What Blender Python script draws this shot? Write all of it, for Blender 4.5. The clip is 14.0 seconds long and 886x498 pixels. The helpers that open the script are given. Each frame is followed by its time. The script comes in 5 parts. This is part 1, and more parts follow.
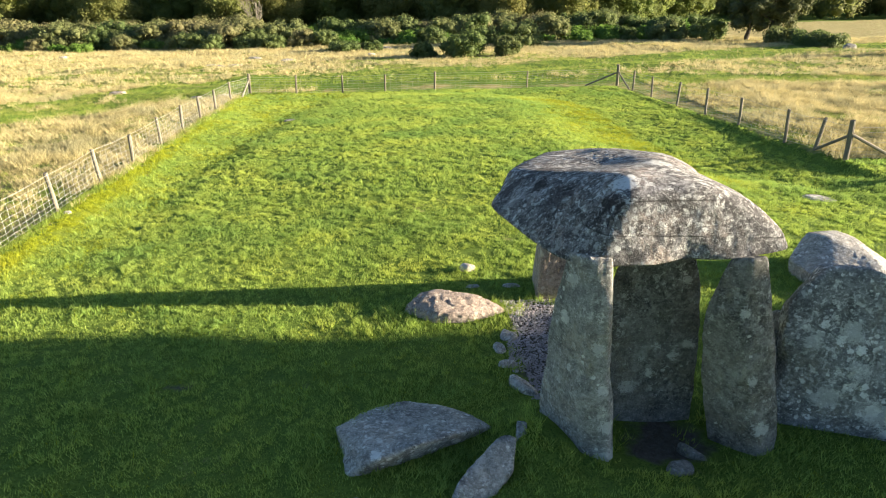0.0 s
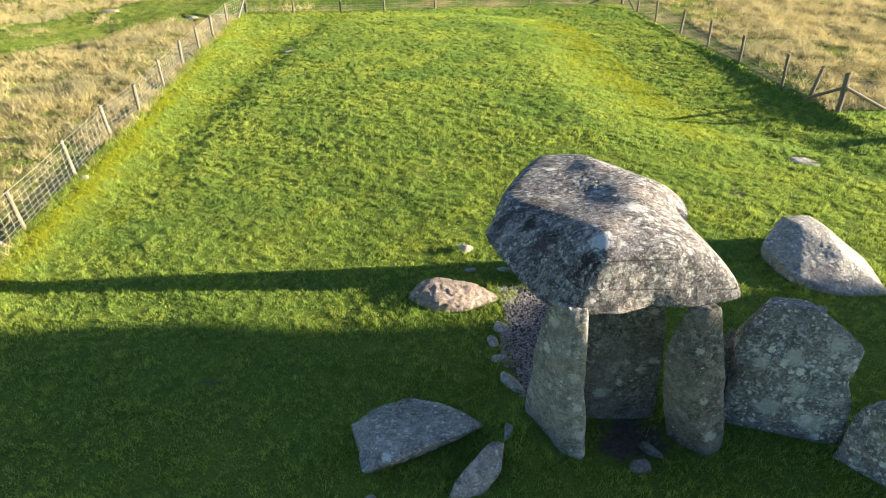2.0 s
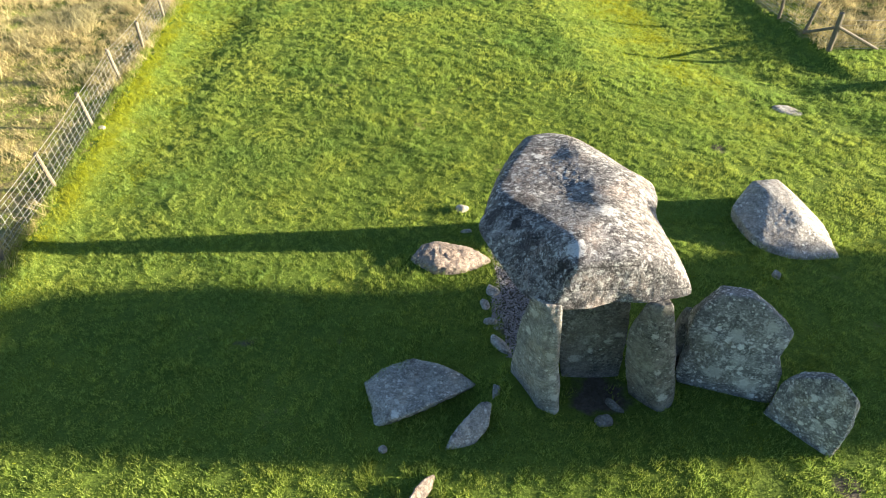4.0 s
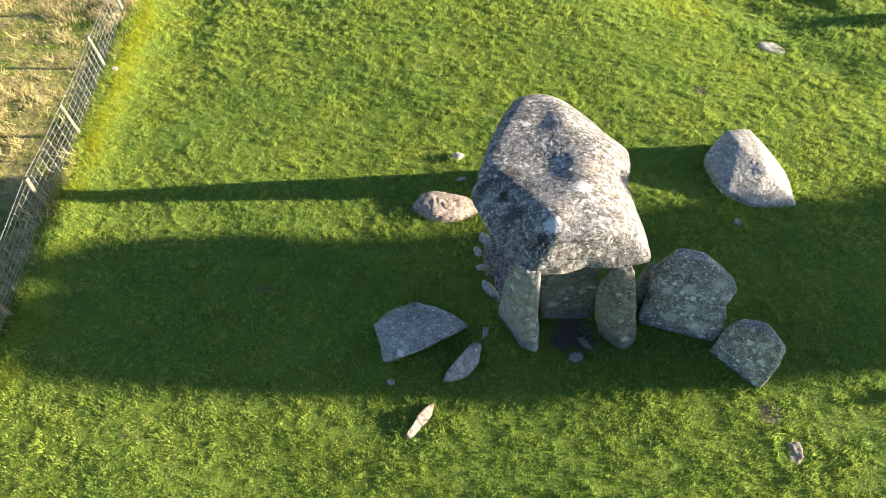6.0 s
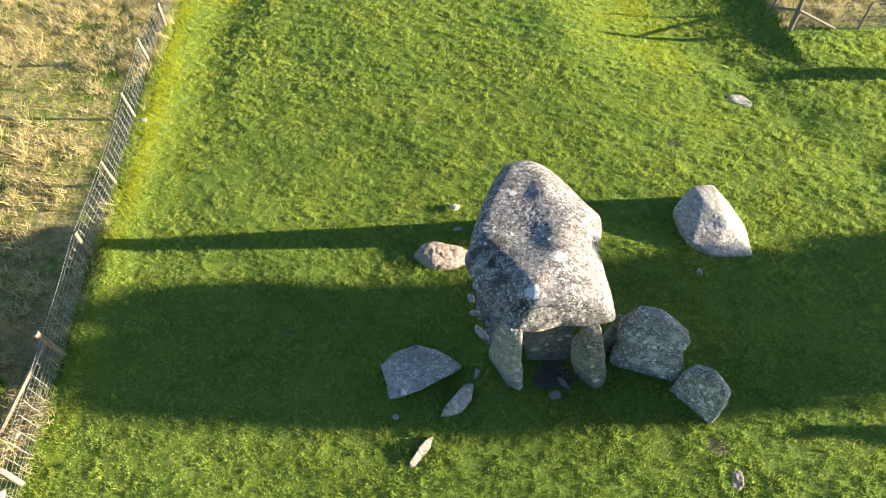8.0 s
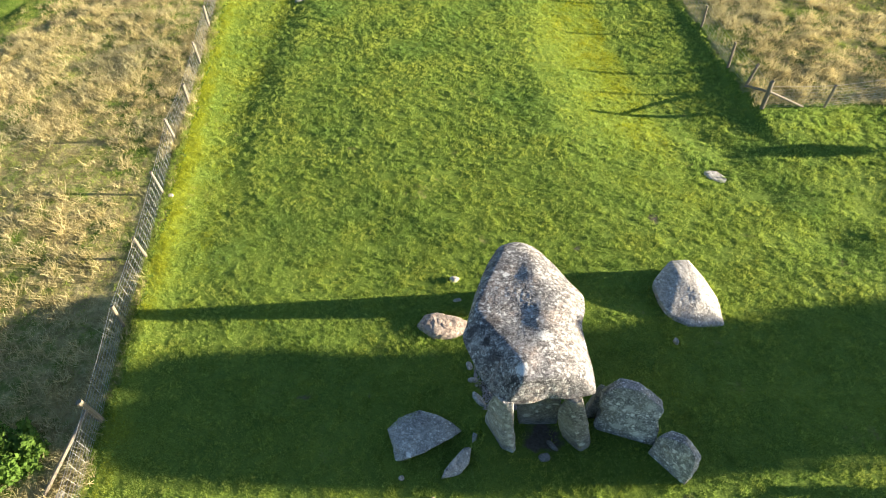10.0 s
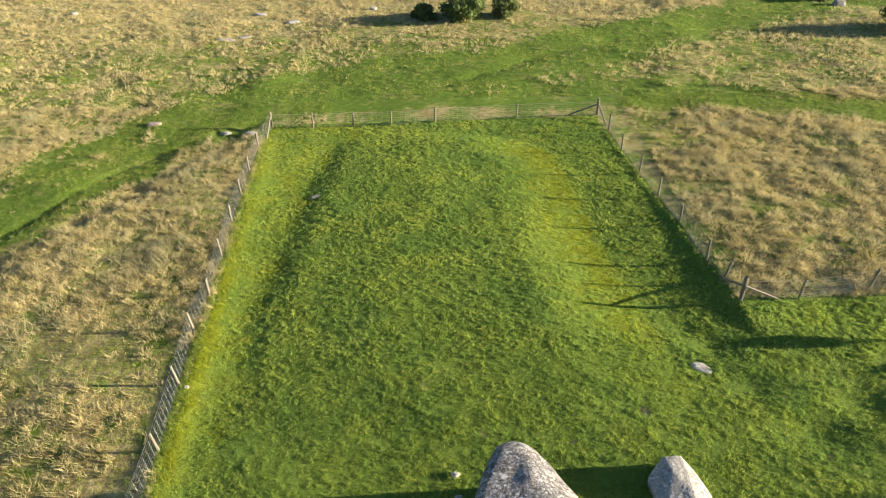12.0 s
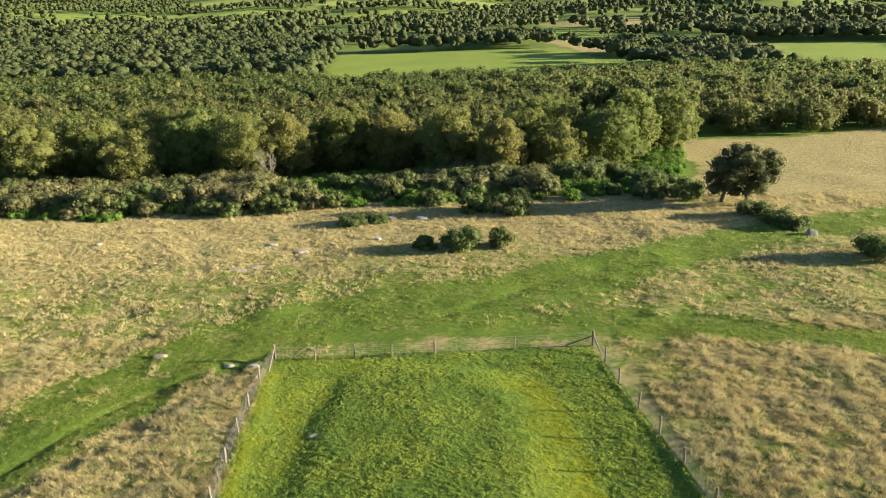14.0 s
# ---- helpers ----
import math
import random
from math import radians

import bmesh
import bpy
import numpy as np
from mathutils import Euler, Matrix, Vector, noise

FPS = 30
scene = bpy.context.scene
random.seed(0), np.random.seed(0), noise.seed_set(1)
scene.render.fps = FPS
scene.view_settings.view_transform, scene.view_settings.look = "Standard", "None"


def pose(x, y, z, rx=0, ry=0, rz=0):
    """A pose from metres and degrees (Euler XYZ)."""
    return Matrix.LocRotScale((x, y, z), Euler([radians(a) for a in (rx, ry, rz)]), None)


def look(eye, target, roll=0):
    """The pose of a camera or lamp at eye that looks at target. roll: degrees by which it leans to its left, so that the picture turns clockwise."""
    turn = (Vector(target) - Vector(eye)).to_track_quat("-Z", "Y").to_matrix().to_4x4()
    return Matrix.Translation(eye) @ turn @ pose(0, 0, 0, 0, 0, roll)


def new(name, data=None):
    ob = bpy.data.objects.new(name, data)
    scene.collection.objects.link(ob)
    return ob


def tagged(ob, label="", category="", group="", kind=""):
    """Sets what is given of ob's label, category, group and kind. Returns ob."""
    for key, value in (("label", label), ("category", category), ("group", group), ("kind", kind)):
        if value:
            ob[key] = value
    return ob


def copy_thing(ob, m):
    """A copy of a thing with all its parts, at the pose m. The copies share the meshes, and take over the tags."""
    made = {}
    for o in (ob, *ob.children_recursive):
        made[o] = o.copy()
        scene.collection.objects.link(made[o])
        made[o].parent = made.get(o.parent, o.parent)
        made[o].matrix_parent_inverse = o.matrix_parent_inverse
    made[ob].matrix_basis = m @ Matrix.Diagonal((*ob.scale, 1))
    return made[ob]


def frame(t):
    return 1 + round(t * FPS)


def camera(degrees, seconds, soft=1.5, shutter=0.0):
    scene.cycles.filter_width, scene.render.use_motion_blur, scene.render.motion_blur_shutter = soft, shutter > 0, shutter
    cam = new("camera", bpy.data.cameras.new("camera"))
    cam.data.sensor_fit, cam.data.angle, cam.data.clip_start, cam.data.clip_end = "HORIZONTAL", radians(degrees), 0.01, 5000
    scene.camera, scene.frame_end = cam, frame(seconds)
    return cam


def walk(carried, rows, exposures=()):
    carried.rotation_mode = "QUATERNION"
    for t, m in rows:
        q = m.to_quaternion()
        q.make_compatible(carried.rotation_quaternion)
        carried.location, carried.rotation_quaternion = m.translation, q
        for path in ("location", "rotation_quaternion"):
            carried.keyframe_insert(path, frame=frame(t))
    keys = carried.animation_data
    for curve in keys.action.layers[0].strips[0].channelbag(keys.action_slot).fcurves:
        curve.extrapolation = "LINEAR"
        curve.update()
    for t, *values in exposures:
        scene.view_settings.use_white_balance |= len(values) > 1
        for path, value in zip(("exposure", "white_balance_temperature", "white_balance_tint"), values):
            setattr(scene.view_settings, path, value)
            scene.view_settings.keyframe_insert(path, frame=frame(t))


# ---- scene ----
import functools

cam = camera(68.7, 14.0, soft=1.0)
PATH = [
    (0, (0.005, 0.012, 5.367), (0.002, 1.817, 4.505), 0.0),
    (0.5, (-0.001, 0.002, 5.845), (-0.003, 1.776, 4.921), 0.1),
    (1, (-0.001, 0.003, 6.361), (-0.003, 1.736, 5.364), 0.0),
    (1.5, (0.005, 0.026, 6.857), (0.002, 1.716, 5.787), -0.0),
    (2, (0.015, 0.026, 7.373), (0.011, 1.667, 6.229), -0.0),
    (2.5, (0.021, 0.003, 7.877), (0.018, 1.593, 6.664), -0.1),
    (3, (0.026, -0.028, 8.379), (0.022, 1.508, 7.098), -0.0),
    (5.5, (0.091, -0.055, 10.926), (0.087, 1.169, 9.344), -0.3),
    (6, (0.098, -0.049, 11.454), (0.095, 1.105, 9.82), -0.3),
    (6.5, (0.109, -0.033, 12.037), (0.107, 1.094, 10.385), -0.2),
    (7, (0.17, -0.042, 12.665), (0.164, 1.087, 11.014), -0.4),
    (7.5, (0.18, -0.03, 13.272), (0.174, 1.097, 11.62), -0.4),
    (8, (0.179, -0.068, 13.876), (0.173, 1.063, 12.227), -0.4),
    (10.5, (0.23, -0.228, 16.53), (0.218, 1.053, 14.994), -0.7),
    (11, (0.233, -0.258, 17.056), (0.222, 1.115, 15.601), -0.7),
    (11.5, (0.238, -0.276, 17.552), (0.226, 1.186, 16.187), -0.6),
    (12, (0.276, -0.314, 18.092), (0.26, 1.239, 16.832), -0.8),
    (12.5, (0.348, -0.315, 18.583), (0.33, 1.318, 17.428), -0.8),
    (13, (0.411, -0.242, 19.111), (0.392, 1.475, 18.086), -0.9),
    (13.5, (0.464, -0.163, 19.586), (0.445, 1.631, 18.701), -0.9),
    (14, (0.489, -0.059, 19.969), (0.473, 1.808, 19.25), -1.0),
]
walk(cam, [(t, look(eye, target, roll)) for t, eye, target, roll in PATH],
     exposures=[(0, 2.2), (1.5, 2.1), (3, 2.16), (5.5, 2.34), (8, 2.38), (10.5, 2.2), (12, 1.86), (13, 1.76), (14, 1.88)])

# ---- light ----
SUN_EL, SUN_AZ = 11.3, 0.2        # degrees above the horizon; degrees from +x towards +y
world = bpy.data.worlds.new("sky")
scene.world = world
world.use_nodes = True
wn = world.node_tree.nodes
sky = wn.new("ShaderNodeTexSky")
sky.sky_type = "NISHITA"
sky.sun_disc = False
sky.ozone_density = 3.0
sky.sun_elevation = radians(SUN_EL)
sky.sun_rotation = radians(90 - SUN_AZ)
world.node_tree.links.new(sky.outputs[0], wn["Background"].inputs[0])
wn["Background"].inputs[1].default_value = 0.05
sun = new("sun", bpy.data.lights.new("sun", "SUN"))
sun.data.energy = 5.0
sun.data.angle = radians(0.6)
sun.data.color = (1.0, 0.855, 0.63)
SUN_WAY = Vector((math.cos(radians(SUN_EL)) * math.cos(radians(SUN_AZ)), math.cos(radians(SUN_EL)) * math.sin(radians(SUN_AZ)), math.sin(radians(SUN_EL))))
sun.matrix_world = look((40, 0, 40), Vector((40, 0, 40)) - SUN_WAY)


# ---- materials ----
class Mat:
    """A node material with short helpers."""

    def __init__(self, name, rough=0.9, spec=0.3):
        self.m = bpy.data.materials.new(name)
        self.m.use_nodes = True
        self.t = self.m.node_tree
        self.bsdf = self.t.nodes["Principled BSDF"]
        self.bsdf.inputs["Roughness"].default_value = rough
        self.bsdf.inputs["Specular IOR Level"].default_value = spec
        self.out = self.t.nodes["Material Output"]

    def node(self, kind, **values):
        n = self.t.nodes.new(kind)
        for k, v in values.items():
            n.inputs[k.replace("_", " ")].default_value = v
        return n

    def link(self, a, b):
        self.t.links.new(a, b)

    def coords(self, which="Object"):
        return self.t.nodes.new("ShaderNodeTexCoord").outputs[which]

    def world_pos(self):
        return self.t.nodes.new("ShaderNodeNewGeometry").outputs["Position"]

    def noise(self, vec, scale, detail=4.0, rough=0.55, distort=0.0):
        n = self.node("ShaderNodeTexNoise", Scale=scale, Detail=detail, Roughness=rough, Distortion=distort)
        self.link(vec, n.inputs["Vector"])
        return n.outputs[0]

    def ramp(self, fac, stops):
        n = self.t.nodes.new("ShaderNodeValToRGB")
        el = n.color_ramp.elements
        while len(el) < len(stops):
            el.new(0.5)
        for e, (p, c) in zip(el, stops):
            e.position = p
            e.color = (*c, 1) if len(c) == 3 else c
        self.link(fac, n.inputs[0])
        return n.outputs[0]

    def step(self, fac, lo, hi):
        n = self.node("ShaderNodeMapRange")
        n.inputs["From Min"].default_value = lo
        n.inputs["From Max"].default_value = hi
        self.link(fac, n.inputs[0])
        return n.outputs[0]

    def math(self, op, a, b):
        n = self.t.nodes.new("ShaderNodeMath")
        n.operation = op
        for i, v in enumerate((a, b)):
            if isinstance(v, (int, float)):
                n.inputs[i].default_value = v
            else:
                self.link(v, n.inputs[i])
        return n.outputs[0]

    def mix(self, fac, a, b, blend="MIX"):
        n = self.t.nodes.new("ShaderNodeMix")
        n.data_type = "RGBA"
        n.blend_type = blend
        for i, v in ((0, fac), (6, a), (7, b)):
            if isinstance(v, (int, float)):
                n.inputs[i].default_value = v
            elif isinstance(v, tuple):
                n.inputs[i].default_value = (*v, 1)
            else:
                self.link(v, n.inputs[i])
        return n.outputs[2]

    def attr(self, name):
        n = self.t.nodes.new("ShaderNodeAttribute")
        n.attribute_name = name
        return n

    def bump(self, height, strength, distance):
        n = self.node("ShaderNodeBump", Strength=strength, Distance=distance)
        self.link(height, n.inputs["Height"])
        self.link(n.outputs[0], self.bsdf.inputs["Normal"])

    def colour(self, c):
        self.link(c, self.bsdf.inputs["Base Color"])
        return self

    def translucent(self, c, share):
        """Light that comes through thin leaves and blades."""
        tr = self.t.nodes.new("ShaderNodeBsdfTranslucent")
        self.link(c, tr.inputs[0])
        mx = self.t.nodes.new("ShaderNodeMixShader")
        mx.inputs[0].default_value = share
        self.link(self.bsdf.outputs[0], mx.inputs[1])
        self.link(tr.outputs[0], mx.inputs[2])
        self.link(mx.outputs[0], self.out.inputs[0])


def ground_material():
    m = Mat("turf", 0.95, 0.1)
    p = m.world_pos()
    kind = m.attr("cover")
    sep = m.t.nodes.new("ShaderNodeSeparateColor")
    m.link(kind.outputs["Color"], sep.inputs[0])
    dry, far, bare = sep.outputs[0], sep.outputs[1], sep.outputs[2]
    fine = m.noise(p, 14, 5, 0.65)
    clump = m.noise(p, 2.2, 5, 0.6)
    broad = m.noise(p, 0.22, 4, 0.55)
    dot = m.noise(p, 34, 3, 0.6)
    green = m.mix(m.step(clump, 0.35, 0.65), (0.110, 0.175, 0.030), (0.160, 0.232, 0.040))
    green = m.mix(m.step(broad, 0.4, 0.65), green, (0.170, 0.245, 0.042))
    green = m.mix(m.math("MULTIPLY", m.step(fine, 0.50, 0.72), 0.6), green, (0.24, 0.345, 0.06))
    green = m.mix(m.math("MULTIPLY", m.step(dot, 0.50, 0.34), 0.65), green, (0.045, 0.085, 0.014))
    # Yellow tint over the green, partly sunlight put into the turf colour.
    green = m.mix(m.math("MULTIPLY", kind.outputs["Alpha"], 0.75), green, (0.25, 0.285, 0.022))
    straw = m.mix(m.step(clump, 0.35, 0.68), (0.27, 0.23, 0.095), (0.52, 0.445, 0.215))
    straw = m.mix(m.math("MULTIPLY", m.step(fine, 0.5, 0.3), 0.65), straw, (0.12, 0.105, 0.035))
    straw = m.mix(m.math("MULTIPLY", m.step(m.noise(p, 0.9, 6, 0.7, 0.3), 0.50, 0.64), 0.6), straw, (0.27, 0.215, 0.10))
    meadow = m.mix(m.step(clump, 0.35, 0.65), (0.085, 0.150, 0.020), (0.14, 0.215, 0.034))
    meadow = m.mix(m.math("MULTIPLY", m.step(fine, 0.52, 0.75), 0.4), meadow, (0.22, 0.27, 0.06))
    mottle = m.math("ADD", m.math("MULTIPLY", m.noise(p, 0.45, 7, 0.72), 0.6), m.math("MULTIPLY", m.noise(p, 2.6, 6, 0.75, 0.4), 0.4))
    patch = m.math("ADD", dry, m.math("MULTIPLY", m.math("SUBTRACT", mottle, 0.5), 3.6))
    green = m.mix(m.step(dry, 0.02, 0.12), green, meadow)
    near = m.mix(m.step(patch, 0.28, 0.72), green, straw)
    soil = m.mix(m.step(fine, 0.3, 0.7), (0.09, 0.078, 0.06), (0.18, 0.155, 0.13))
    near = m.mix(m.step(m.math("ADD", bare, m.math("MULTIPLY", m.math("SUBTRACT", clump, 0.5), 0.8)), 0.4, 0.6), near, soil)
    field = m.attr("field").outputs["Color"]
    field = m.mix(0.25, field, m.ramp(m.noise(p, 0.03, 5, 0.6), [(0.3, (0.13, 0.20, 0.035)), (0.7, (0.30, 0.36, 0.085))]))
    c = m.mix(far, near, field)
    m.colour(c)
    tuft = m.noise(p, 8.5, 5, 0.7, 0.3)
    h = m.math("ADD", m.math("MULTIPLY", fine, 0.45), m.math("ADD", tuft, m.math("MULTIPLY", clump, 0.25)))
    m.bump(h, 1.0, 0.12)
    return m.m


def stone_material(name, base, warm, pale, lichen, dark, seed, streak=0.0, cracks=(), spots=0.5, grain=1.0, patchy=0.4, salt=1.0, marks=(), mottle=0.6):
    """Weathered rock: grey ground, warm stain, black crust, pale crusty lichen in blotches and rosettes."""
    m = Mat(name, 0.92, 0.2)
    shift = m.node("ShaderNodeMapping")
    shift.inputs["Location"].default_value = (seed * 3.1, seed * 1.7, seed * 0.9)
    m.link(m.coords(), shift.inputs["Vector"])
    p = shift.outputs[0]
    big, mid, small, fine = m.noise(p, 0.9, 5, 0.6), m.noise(p, 4.5, 8, 0.75, 0.5), m.noise(p, 15, 6, 0.75, 0.3), m.noise(p, 55, 4, 0.8)
    c = m.mix(m.step(mid, 0.33, 0.67), tuple(v * 0.6 for v in base), tuple(min(1, v * 1.3) for v in base))
    c = m.mix(m.math("MULTIPLY", m.step(m.noise(p, 1.6, 6, 0.65, 0.5), 0.47, 0.62), 0.8), c, warm)
    c = m.mix(m.math("MULTIPLY", m.step(small, 0.52, 0.40), 0.65 * salt), c, tuple(v * 0.38 for v in base))
    if streak:
        run = m.node("ShaderNodeMapping")
        run.inputs["Scale"].default_value = (5.0, 5.0, 0.6)
        m.link(p, run.inputs["Vector"])
        wet = m.math("MULTIPLY", m.step(m.noise(run.outputs[0], 1.3, 5, 0.6), 0.5, 0.68), m.step(big, 0.42, 0.58))
        c = m.mix(m.math("MULTIPLY", wet, streak), c, tuple(v * 0.28 for v in base))
    # black crust gathers in some patches
    where = m.step(big, 0.60 - dark, 0.70 - dark)
    crust = m.math("MULTIPLY", where, m.step(m.noise(p, 9.0 * grain, 8, 0.82, 0.8), 0.46, 0.56))
    c = m.mix(m.math("MULTIPLY", crust, 0.8), c, (0.035, 0.033, 0.034))
    stain = m.step(m.noise(p, 2.3, 9, 0.72, 0.6), 0.535, 0.60)
    c = m.mix(m.math("MULTIPLY", stain, 0.75 * patchy), c, (0.045, 0.042, 0.045))
    bloom = m.step(m.noise(p, 2.9, 8, 0.66, 0.9), 0.57, 0.64)
    c = m.mix(m.math("MULTIPLY", bloom, 0.7 * patchy), c, tuple(min(1, v * 1.75) for v in base))
    # pale crusty lichen
    where = m.step(m.noise(p, 1.3, 5, 0.6, 0.4), 0.56 - 0.12 * lichen, 0.70 - 0.12 * lichen)
    blot = m.math("MULTIPLY", where, m.step(m.noise(p, 13.0 * grain, 7, 0.72, 0.4), 0.54, 0.59))
    c = m.mix(m.math("MULTIPLY", blot, 0.85), c, pale)
    speck = m.step(m.noise(p, 30.0, 5, 0.7, 0.2), 0.62 - 0.04 * lichen, 0.67 - 0.04 * lichen)
    c = m.mix(m.math("MULTIPLY", speck, 0.5), c, tuple(min(1, v * 1.1) for v in pale))
    # a few larger rosettes with frayed rims, in clusters
    where = m.step(m.noise(p, 1.7, 4, 0.6, 0.3), 0.40, 0.54)
    for size, amount in ((5.5, 0.16), (10.0, 0.26), (18.0, 0.28)):
        ns = m.node("ShaderNodeTexNoise", Scale=size * 3.5, Detail=5.0, Roughness=0.7)
        m.link(p, ns.inputs["Vector"])
        sc = m.node("ShaderNodeVectorMath")
        sc.operation = "SCALE"
        sc.inputs["Scale"].default_value = 0.85 / size
        m.link(ns.outputs["Color"], sc.inputs[0])
        warp = m.node("ShaderNodeVectorMath")
        warp.operation = "ADD"
        m.link(p, warp.inputs[0])
        m.link(sc.outputs[0], warp.inputs[1])
        v = m.node("ShaderNodeTexVoronoi", Scale=size)
        m.link(warp.outputs[0], v.inputs["Vector"])
        rnd = m.t.nodes.new("ShaderNodeSeparateColor")
        m.link(v.outputs["Color"], rnd.inputs[0])
        radius = m.math("MULTIPLY", m.step(rnd.outputs[0], 1.0 - amount * spots, 1.0), 0.52)
        spot = m.step(m.math("SUBTRACT", radius, v.outputs["Distance"]), 0.0, 0.06)
        c = m.mix(m.math("MULTIPLY", m.math("MULTIPLY", spot, where), 0.85), c, tuple(min(1, q * 1.15) for q in pale))
    # coarse mottle of crusts, a hand's width and less across
    mott = m.noise(p, 8.0 * grain, 12, 0.86, 0.35)
    c = m.mix(m.math("MULTIPLY", m.step(mott, 0.52, 0.575), 0.5 * mottle), c, tuple(0.35 * a + 0.65 * b for a, b in zip(base, pale)))
    c = m.mix(m.math("MULTIPLY", m.step(mott, 0.475, 0.42), 0.65 * mottle), c, tuple(v * 0.3 for v in base))
    c = m.mix(m.math("MULTIPLY", m.step(fine, 0.5, 0.75), 0.45 * salt), c, tuple(min(1, v * 1.7) for v in base))
    c = m.mix(m.math("MULTIPLY", m.step(fine, 0.45, 0.25), 0.55 * salt), c, (0.05, 0.047, 0.045))
    # single crusts and blooms, each with its own place
    for x, y, z, across, col, amount in marks:
        far = m.t.nodes.new("ShaderNodeVectorMath")
        far.operation = "DISTANCE"
        far.inputs[1].default_value = (x, y, z)
        m.link(m.world_pos(), far.inputs[0])
        edge = m.math("ADD", far.outputs["Value"], m.math("MULTIPLY", m.math("SUBTRACT", m.noise(p, 1.6 / across, 10, 0.8, 0.8), 0.5), across * 4.5))
        c = m.mix(m.math("MULTIPLY", m.step(edge, across, across * 0.75), amount), c, col)
    if cracks:
        xyz = m.t.nodes.new("ShaderNodeSeparateXYZ")
        m.link(m.world_pos(), xyz.inputs[0])
        wob = m.math("MULTIPLY", m.math("SUBTRACT", m.noise(p, 1.6, 6, 0.7), 0.5), 0.05)
        front = m.math("MULTIPLY", m.step(xyz.outputs[1], 6.25, 6.1), m.step(m.noise(p, 1.9, 3, 0.5), 0.42, 0.52))
        for level, rise in cracks:
            line = m.math("ABSOLUTE", m.math("ADD", m.math("SUBTRACT", m.math("ADD", xyz.outputs[2], m.math("MULTIPLY", xyz.outputs[0], rise)), level), wob), 0)
            cut = m.math("MULTIPLY", front, m.step(line, 0.011, 0.003))
            c = m.mix(m.math("MULTIPLY", cut, 0.75), c, (0.03, 0.028, 0.027))
    m.colour(c)
    h = m.math("ADD", m.math("MULTIPLY", mid, 1.3), m.math("ADD", m.math("MULTIPLY", small, 0.6), m.math("MULTIPLY", fine, 0.18)))
    m.bump(h, 1.0, 0.045)
    return m.m


def leaf_material(name, dark, light, brown, share):
    m = Mat(name, 0.7, 0.25)
    tone = m.attr("tone").outputs["Fac"]
    isl = m.t.nodes.new("ShaderNodeNewGeometry").outputs["Random Per Island"]
    obj = m.t.nodes.new("ShaderNodeObjectInfo").outputs["Random"]
    mean = tuple((a + b) / 2 for a, b in zip(dark, light))
    c = m.mix(isl, tuple(0.35 * a + 0.65 * b for a, b in zip(dark, mean)), tuple(0.35 * a + 0.65 * b for a, b in zip(light, mean)))
    c = m.mix(m.math("MULTIPLY", m.step(tone, 0.4, 1.0), 0.7), c, brown)
    c = m.mix(m.math("MULTIPLY", m.step(tone, 0.45, 0.0), 0.75), c, dark)
    c = m.mix(m.math("MULTIPLY", m.step(obj, 0.4, 1.0), 0.3), c, brown)
    p = m.world_pos()
    spray, leaf_gap = m.noise(p, 0.9, 5, 0.65, 0.3), m.noise(p, 4.0, 4, 0.7)
    # Dark gaps between leaves: self-shadow painted into the colour by noise.
    c = m.mix(m.math("MULTIPLY", m.step(spray, 0.55, 0.35), 0.5), c, dark)
    c = m.mix(m.math("MULTIPLY", m.step(spray, 0.5, 0.7), 0.35), c, light)
    c = m.mix(m.math("MULTIPLY", m.step(leaf_gap, 0.48, 0.30), 0.45), c, tuple(v * 0.55 for v in dark))
    m.colour(c)
    m.bump(m.math("ADD", leaf_gap, m.math("MULTIPLY", spray, 1.2)), 0.5, 0.2)
    m.translucent(c, share)
    return m.m


def blade_material(name, a, b, c_tip, share):
    m = Mat(name, 0.75, 0.2)
    isl = m.t.nodes.new("ShaderNodeNewGeometry").outputs["Random Per Island"]
    p = m.world_pos()
    c = m.mix(isl, a, b)
    c = m.mix(m.math("MULTIPLY", m.step(m.noise(p, 0.6, 4, 0.6), 0.42, 0.66), 0.8), c, c_tip)
    c = m.mix(m.math("MULTIPLY", m.step(m.noise(p, 2.4, 5, 0.7), 0.53, 0.64), 0.6), c, tuple(0.55 * v for v in a))
    c = m.mix(m.math("MULTIPLY", m.step(m.noise(p, 0.28, 5, 0.6), 0.50, 0.62), 0.55), c, (a[0] * 0.85, a[1] * 0.98, a[2] * 1.2))
    m.colour(c)
    m.translucent(c, share)
    return m.m


def wood_material(name, a, b):
    m = Mat(name, 0.85, 0.2)
    o = m.coords()
    st = m.node("ShaderNodeMapping")
    st.inputs["Scale"].default_value = (14, 14, 1.2)
    m.link(o, st.inputs["Vector"])
    n = m.noise(st.outputs[0], 3, 6, 0.65, 0.3)
    obj = m.t.nodes.new("ShaderNodeObjectInfo").outputs["Random"]
    c = m.mix(m.step(n, 0.3, 0.7), a, b)
    c = m.mix(m.math("MULTIPLY", obj, 0.35), c, (0.29, 0.27, 0.24))
    m.colour(c)
    m.bump(n, 0.5, 0.01)
    return m.m


def plain_material(name, col, rough, metal=0.0):
    m = Mat(name, rough, 0.4)
    n = m.noise(m.coords(), 20, 3)
    m.colour(m.mix(n, tuple(v * 0.7 for v in col), col))
    m.bsdf.inputs["Metallic"].default_value = metal
    return m.m


